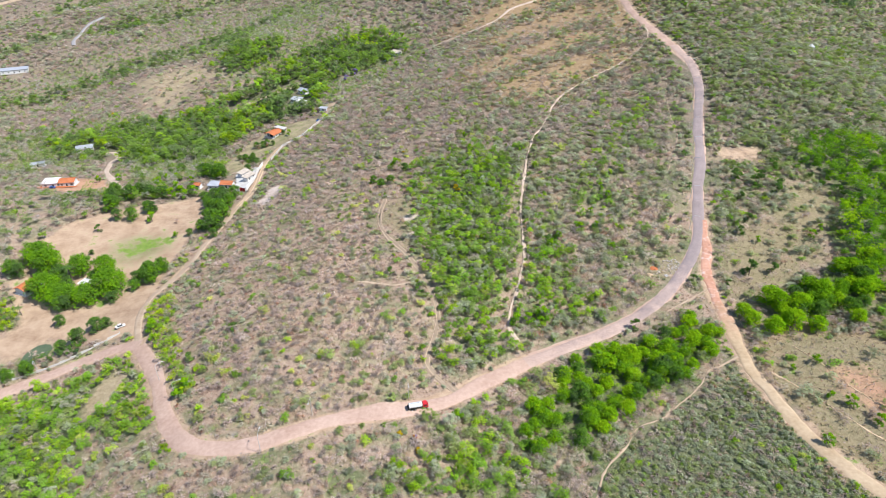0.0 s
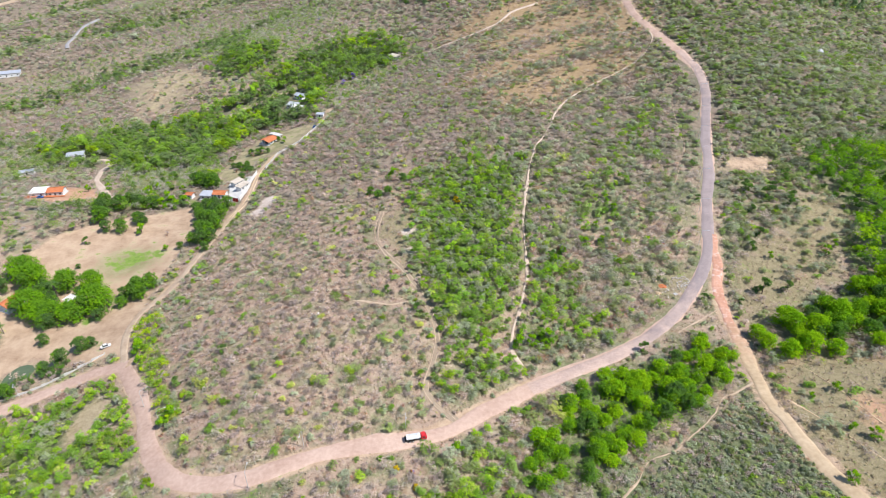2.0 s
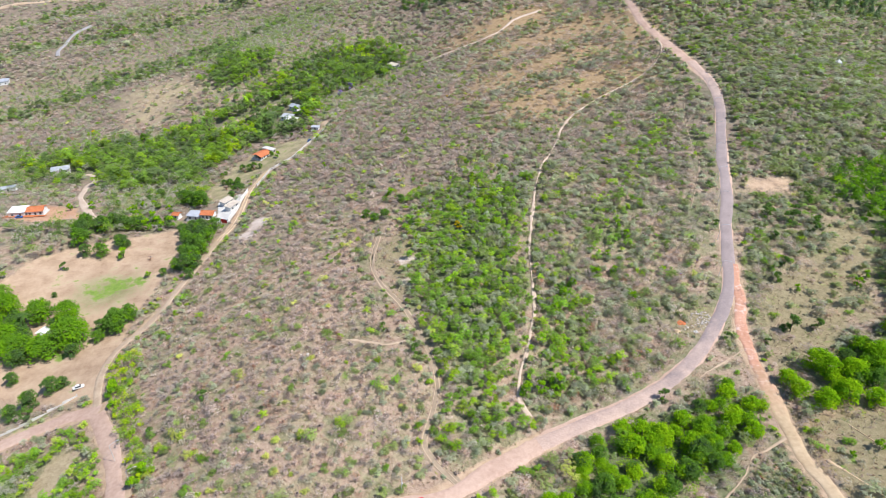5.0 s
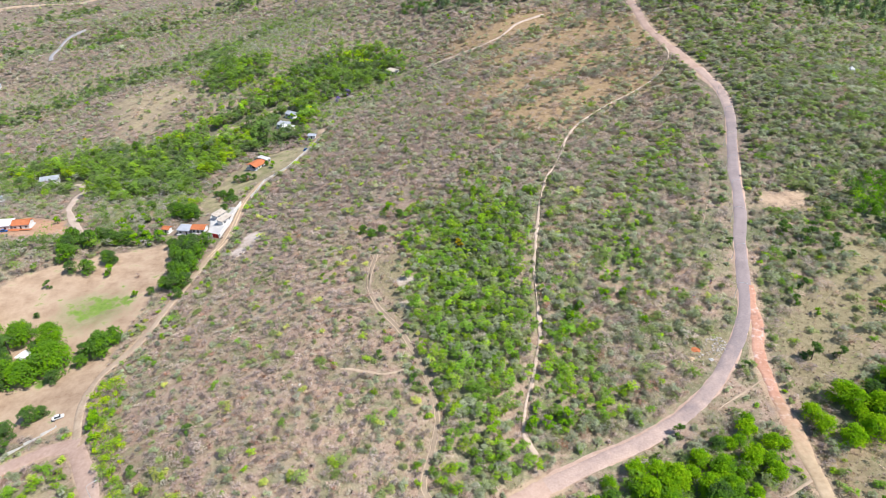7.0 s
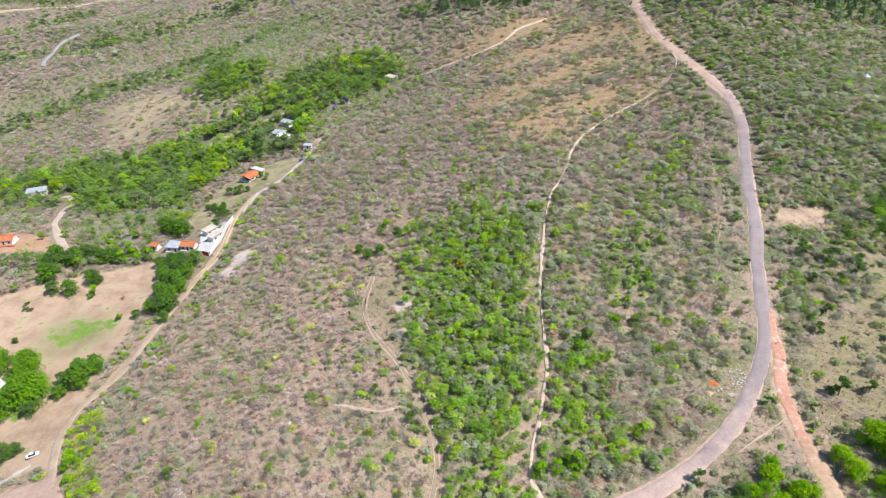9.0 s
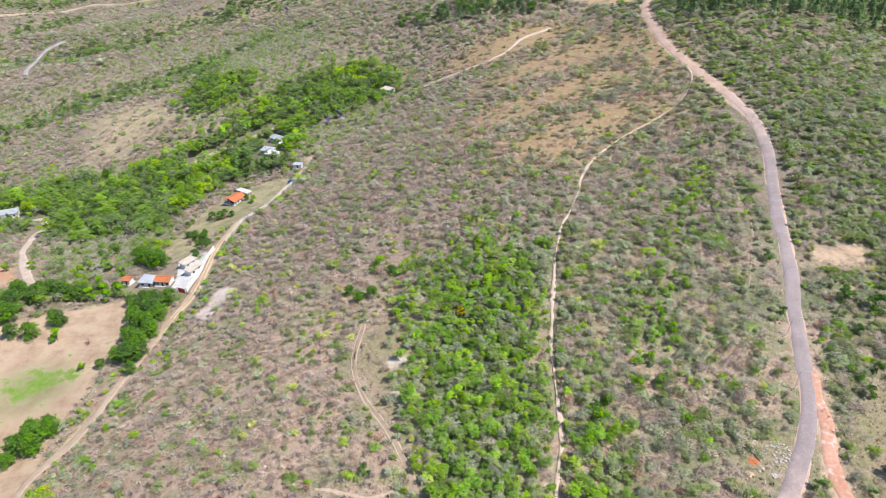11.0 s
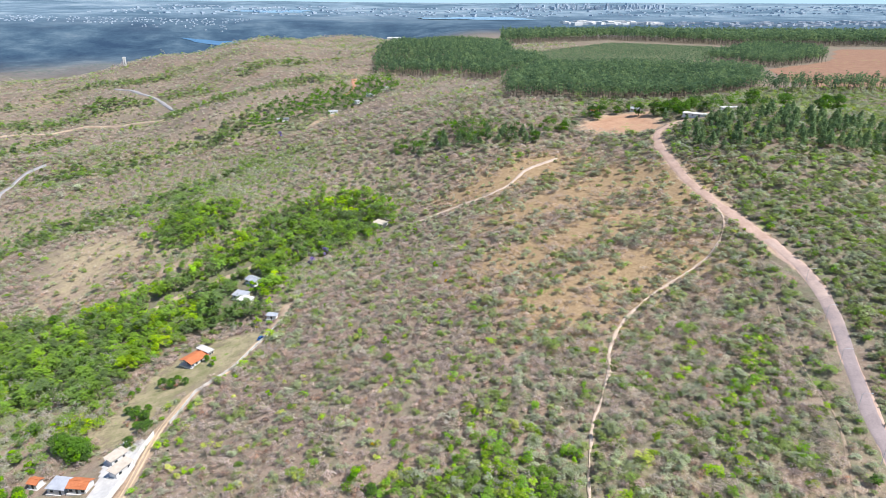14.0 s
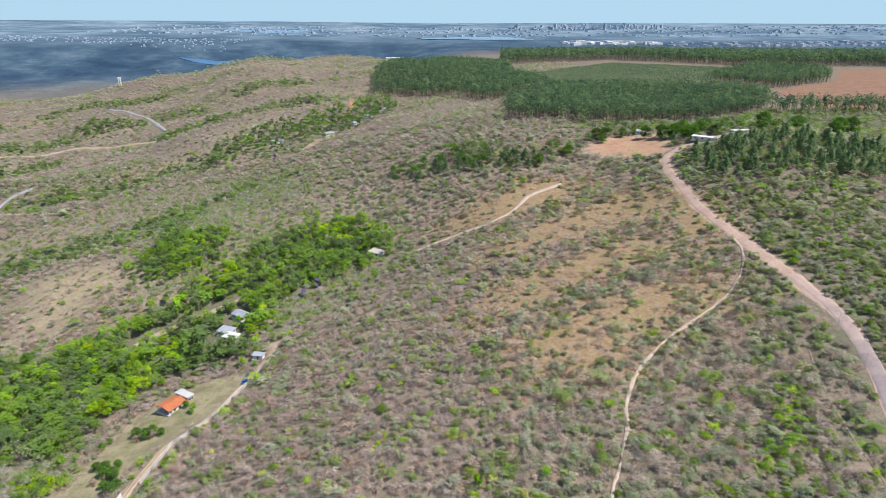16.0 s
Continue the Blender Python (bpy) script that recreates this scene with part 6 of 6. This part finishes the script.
tagged(gate, "red metal double gate between white posts", "gate")


def pavement(name, area, mat, label, lift=0.25):
    p = np.array(area, float)
    x, y = np.meshgrid(np.arange(p[:, 0].min(), p[:, 0].max() + 1, 1.0), np.arange(p[:, 1].min(), p[:, 1].max() + 1, 1.0))
    ok = inside(x + 0.5, y + 0.5, area) > 0
    z = land(x, y) + lift
    nx = x.shape[1]
    v = np.stack([x.ravel(), y.ravel(), z.ravel()], 1)
    i = np.arange(x.size).reshape(x.shape)[:-1, :-1][ok[:-1, :-1]]
    used, f = np.unique(np.stack([i, i + 1, i + nx + 1, i + nx], 1), return_inverse=True)
    return tagged(mesh_object(name, v[used], f.reshape(-1, 4), mat, flat=False), label, "pavement", kind="structure")


pavement("pavement_court", [(-131, 349), (-121.3, 347), (-121, 361), (-122.5, 386), (-135, 388), (-138, 378), (-133, 362)], M_CONCRETE, "pale paved court between white buildings")
pavement("pavement_terrace", [(-268, 369), (-243, 371), (-243, 374), (-267, 373)], M_TILE, "red tiled terrace in front of the hilltop house", 0.4)

# pond
bm = bmesh.new()
pz = height(-179, 212) - 0.45
vs = [bm.verts.new((q[0], q[1], pz)) for q in glide(POND + POND[:1], 1.5)[:-1]]
bm.faces.new(vs)
tagged(part("water_pond", bm, M_WATER), "still green pond water beside a tan yard", "pond", kind="structure")


def wheel(parent, x, y, r, w):
    bm = bmesh.new()
    bmesh.ops.create_cone(bm, cap_ends=True, segments=20, radius1=r, radius2=r, depth=w, matrix=Matrix.Translation((x, y, r)) @ Matrix.Rotation(radians(90), 4, "X"))
    bmesh.ops.bevel(bm, geom=[e for e in bm.edges if len(e.link_faces) == 2 and any(len(f.verts) > 4 for f in e.link_faces)], offset=0.05, segments=2, affect="EDGES")
    wh = new("wheel")
    wh.parent = parent
    part("tyre", bm, M_RUBBER, wh)
    bm = bmesh.new()
    bmesh.ops.create_cone(bm, cap_ends=True, segments=16, radius1=r * 0.55, radius2=r * 0.55, depth=w + 0.04, matrix=Matrix.Translation((x, y, r)) @ Matrix.Rotation(radians(90), 4, "X"))
    part("rim", bm, M_STEEL, wh)


def truck(x, y, turn):
    """A tank truck, its cab towards its own x axis."""
    root = new("truck")
    root.matrix_basis = pose(x, y, height(x, y) + 0.16, 0, 0, turn) @ Matrix.Scale(0.88, 4)
    bm = boxed((1.9, 2.35, 1.55), (2.85, 0, 1.55), 0.16)
    cab = part("cab", bm, M_RED, root, "red cab")
    part("bonnet", boxed((0.5, 2.2, 0.9), (3.85, 0, 1.1), 0.12), M_RED, root)
    part("cab_roof", boxed((1.5, 2.2, 0.28), (2.75, 0, 2.42), 0.1), M_RED, cab)
    part("windscreen", boxed((0.06, 1.9, 0.7), (3.79, 0, 1.95)), M_GLASS, cab)
    for s in (-1, 1):
        part("side_window", boxed((0.9, 0.05, 0.55), (2.9, s * 1.17, 1.95)), M_GLASS, cab)
        part("headlight", boxed((0.06, 0.35, 0.2), (4.11, s * 0.8, 0.95)), M_STEEL, root)
        part("mudguard", boxed((2.4, 0.45, 0.08), (-1.6, s * 0.95, 1.08), 0.02), M_RUBBER, root)
    part("chassis", boxed((7.6, 0.9, 0.3), (0.0, 0, 0.8)), M_RUBBER, root)
    part("bumper", boxed((0.25, 2.3, 0.35), (4.1, 0, 0.6), 0.05), M_STEEL, root)
    bm = bmesh.new()
    bmesh.ops.create_cone(bm, cap_ends=True, segments=28, radius1=1.0, radius2=1.0, depth=5.2, matrix=Matrix.Translation((-0.9, 0, 1.95)) @ Matrix.Rotation(radians(90), 4, "Y") @ Matrix.Diagonal((0.88, 1.2, 1, 1)))
    bmesh.ops.bevel(bm, geom=[e for e in bm.edges if any(len(f.verts) > 4 for f in e.link_faces)], offset=0.14, segments=3, affect="EDGES")
    tank = part("tank", bm, M_WHITE, root, "white water tank")
    part("catwalk", boxed((3.6, 0.6, 0.06), (-0.9, 0, 2.86)), M_STEEL, tank)
    for px in (-2.2, 0.4):
        bm = bmesh.new()
        bmesh.ops.create_cone(bm, cap_ends=True, segments=14, radius1=0.3, radius2=0.26, depth=0.2, matrix=Matrix.Translation((px, 0, 2.96)))
        part("hatch", bm, M_STEEL, tank)
    part("pump_rack", boxed((0.5, 2.0, 0.9), (-3.75, 0, 1.2), 0.04), M_RUBBER, root)
    for px in (2.9, -1.1, -2.3):
        for s in (-1, 1):
            wheel(root, px, s * 1.0, 0.5, 0.36)
    return tagged(root, "white tank truck with a red cab on the dirt road", "truck")


def car(x, y, turn, mat, label):
    root = new("car")
    root.matrix_basis = pose(x, y, height(x, y) + 0.15, 0, 0, turn)
    bm = boxed((4.2, 1.7, 0.62), (0, 0, 0.66), 0.16)
    part("body", bm, mat, root)
    bm = bmesh.new()
    vs = box(bm, (2.3, 1.55, 0.58), (-0.2, 0, 1.22))
    for v in vs:
        if v.co.z > 1.3:
            v.co.x = -0.2 + (v.co.x + 0.2) * 0.68
            v.co.y *= 0.86
    part("cabin", bm, M_GLASS, root)
    part("roof", boxed((1.5, 1.32, 0.07), (-0.2, 0, 1.53), 0.03), mat, root)
    for s in (-1, 1):
        part("headlight", boxed((0.06, 0.36, 0.16), (2.08, s * 0.58, 0.75)), M_STEEL, root)
        for px in (-1.3, 1.3):
            wheel(root, px, s * 0.76, 0.32, 0.2)
    return tagged(root, label, "car")


truck(-8.6, 151.6, 12)
car(-146.5, 221.5, 30, M_WHITE, "white car parked at the yard entrance")
car(-97.5, 466.5, 70, M_BLUE, "blue car parked beside the lane")
car(-257, 369, 10, M_BLUE, "small blue vehicle beside the hilltop house")


def street_lamp(x, y, turn):
    """A tall pole with a curved arm that reaches over the road, along its own x axis."""
    root = new("street_lamp")
    root.matrix_basis = pose(x, y, height(x, y) - 0.1, 0, 0, turn)
    bm = bmesh.new()
    limb(bm, (0, 0, -0.3), (0, 0, 7.6), 0.10, 0.065, 8)
    part("pole", bm, M_CONCRETE, root)
    bm = bmesh.new()
    last = None
    for k in range(7):
        a = radians(90 * k / 6)
        p = (2.6 * (1 - math.cos(a)), 0, 7.5 + 0.9 * math.sin(a))
        if last:
            limb(bm, last, p, 0.06, 0.06, 6)
        last = p
    part("arm", bm, M_STEEL, root)
    head = part("lamp_head", boxed((0.8, 0.3, 0.14), (2.95, 0, 8.36), 0.04), M_STEEL, root)
    part("lens", boxed((0.5, 0.22, 0.04), (3.0, 0, 8.28)), M_GLASS, head)
    return tagged(root, "street lamp with a curved pale arm over the road", "street lamp", "lamps along the road")


lamp = street_lamp(157 - 1.5, 378, -15)
paved = glide(ROAD_PAVED, 2.0)
for py in (432, 405, 352, 327, 303, 279, 256):
    k = int(np.argmin(np.abs(paved[:, 1] - py)))
    d = paved[k + 1] - paved[k - 1]
    d /= np.hypot(*d)
    q = paved[k] + np.array([d[1], -d[0]]) * 4.2
    m = pose(q[0], q[1], height(q[0], q[1]) - 0.1, 0, 0, math.degrees(math.atan2(-d[0], d[1])) + 180)
    copy_thing(lamp, m)
for px, py, a in ((-44, 148.5, -90), (-12, 156, -80), (-58, 134, 90), (-98, 165, 30), (-110, 178, 40), (-172, 197, -60)):
    copy_thing(lamp, pose(px, py, height(px, py) - 0.1, 0, 0, a))


def stone(bm, at, r):
    vs = bmesh.ops.create_icosphere(bm, subdivisions=1, radius=1.0)["verts"]
    s = Vector((r * R.uniform(0.7, 1.3), r * R.uniform(0.7, 1.3), r * R.uniform(0.45, 0.8)))
    for v in vs:
        v.co = v.co * R.uniform(0.8, 1.15) * s + Vector(at)


def heap(area, number, size, label):
    bm = bmesh.new()
    x, y = scatter([area], size, edge=0.8)
    pick = R.permutation(len(x))[:number]
    for px, py, pz in zip(x[pick], y[pick], land(x[pick], y[pick])):
        r = R.uniform(0.15, 0.5)
        stone(bm, (px, py, pz + r * 0.2), r)
    return tagged(part("rubble_heap", bm, M_STONE), label, "rubble", kind="stuff")


heap([(96, 229), (99, 237), (105, 238), (106, 233), (101, 227)], 75, 0.55, "dumped white rubble and broken stones beside the road")
heap(RUBBLE, 40, 1.2, "scattered pale stones round the dumped rubble")


def waste_heap(x, y, wide, mat, label):
    """A low lumpy heap with an uneven outline."""
    bm = bmesh.new()
    top = bm.verts.new((x, y, height(x, y) + 0.55))
    rings = []
    for s, h in ((0.35, 0.50), (0.7, 0.28), (1.0, -0.1)):
        rings.append([bm.verts.new((x + math.cos(a) * wide * s * k, y + math.sin(a) * wide * 0.7 * s * k, height(x + math.cos(a) * wide * s, y + math.sin(a) * wide * 0.7 * s) + h * R.uniform(0.6, 1.2)))
                      for a, k in ((6.283 * q / 12, R.uniform(0.75, 1.25)) for q in range(12))])
    for q in range(12):
        bm.faces.new((top, rings[0][q], rings[0][(q + 1) % 12]))
        for a, b in zip(rings[:-1], rings[1:]):
            bm.faces.new((a[q], b[q], b[(q + 1) % 12], a[(q + 1) % 12]))
    return tagged(part("waste_heap", bm, mat), label, "waste heap")


waste_heap(94, 231, 2.0, M_TILE, "low heap of broken red roof tiles among weeds")
waste_heap(91, 226.5, 1.6, M_TANDIRT, "low heap of tan soil beside dumped rubble")
waste_heap(98, 226, 1.2, M_CONCRETE, "small heap of grey broken concrete")
heap([(116, 716), (150, 704), (154, 720), (125, 735)], 170, 1.3, "heap of pale rubble at the yard's edge")
heap([(-52, 205), (-40, 216), (-44, 226), (-58, 214)], 40, 2.2, "loose pale rocks on the dry hillside")
bm = bmesh.new()
stone(bm, (0, 0, 1.3), 3.2)
for v in bm.verts:
    v.co.x *= 0.7
rock = tagged(part("boulder", bm, M_WHITE), "tall pale boulder standing on the far slope", "boulder")
rock.location = (274, 473, height(274, 473))

# far tower, town and lakes
tower = new("water_tower")
tower.matrix_basis = pose(-640, 1480, height(-640, 1480), 0, 0, 15) @ Matrix.Scale(0.68, 4)
part("shaft", boxed((7.4, 7.4, 20), (0, 0, 9), 0.5), M_WHITE, tower)
part("tank_ring", boxed((8.6, 8.6, 5), (0, 0, 21), 0.6), M_WHITE, tower)
part("slot", boxed((1.0, 0.4, 12), (0, -3.8, 9)), M_DARK, tower)
tagged(tower, "tall white tower standing on the far ridge", "tower")


def town(name, number, xr, yr, wide, high, label, mat=None):
    """Many small far blocks, with darker roofs, as one mass."""
    bm = bmesh.new()
    for k in range(number):
        x, y = R.uniform(*xr), R.uniform(*yr)
        w, d, h = R.uniform(*wide), R.uniform(*wide), high[0] + (high[1] - high[0]) * R.uniform() ** 2.2
        box(bm, (w, d, h + 8), (x, y, height(x, y) + h / 2 - 4), R.uniform(0, 3.14))
    return tagged(part(name, bm, mat or M_WHITE), label, "buildings", kind="stuff")


town("far_town", 420, (-2300, -850), (2750, 3150), (4, 9), (2.5, 4.5), "white houses of a far suburb, haze put into their colour", M_HAZE)
town("far_town", 60, (520, 900), (2850, 3050), (14, 50), (5, 11), "white low buildings beyond the plantation")
town("far_town", 220, (880, 2500), (2700, 3000), (9, 30), (4, 9), "pale roofs of a far industrial quarter", M_SHEET)
town("far_city", 190, (480, 1450), (4250, 4650), (9, 18), (4, 27), "pale high-rise skyline of a distant city, haze put into its colour", M_HAZE)
town("far_city", 700, (-1800, 3200), (3500, 4500), (7, 24), (3, 8), "scattered pale blocks of the distant city, haze put into their colour", M_HAZE)


def lake(x, y, rx, ry, label):
    n = 40
    bm = bmesh.new()
    rings = []
    for s in (0.02, 0.35, 0.7, 1.0):
        rings.append([])
        for k in range(n):
            a = 6.283 * k / n
            q = 1 + 0.18 * math.sin(3 * a + x) + 0.1 * math.sin(7 * a)
            px, py = x + math.cos(a) * rx * s * q, y + math.sin(a) * ry * s * q
            rings[-1].append(bm.verts.new((px, py, height(px, py) + 2.5)))
    for a, b in zip(rings[:-1], rings[1:]):
        for k in range(n):
            bm.faces.new((a[k], a[(k + 1) % n], b[(k + 1) % n], b[k]))
    return tagged(part("water_lake", bm, M_LAKE), label, "lake", kind="structure")


lake(180, 3350, 260, 130, "pale blue lake before the distant city")
lake(-950, 3900, 240, 160, "pale blue lake on the far plain")
lake(-830, 2600, 110, 28, "blue reservoir in the valley behind the ridge")
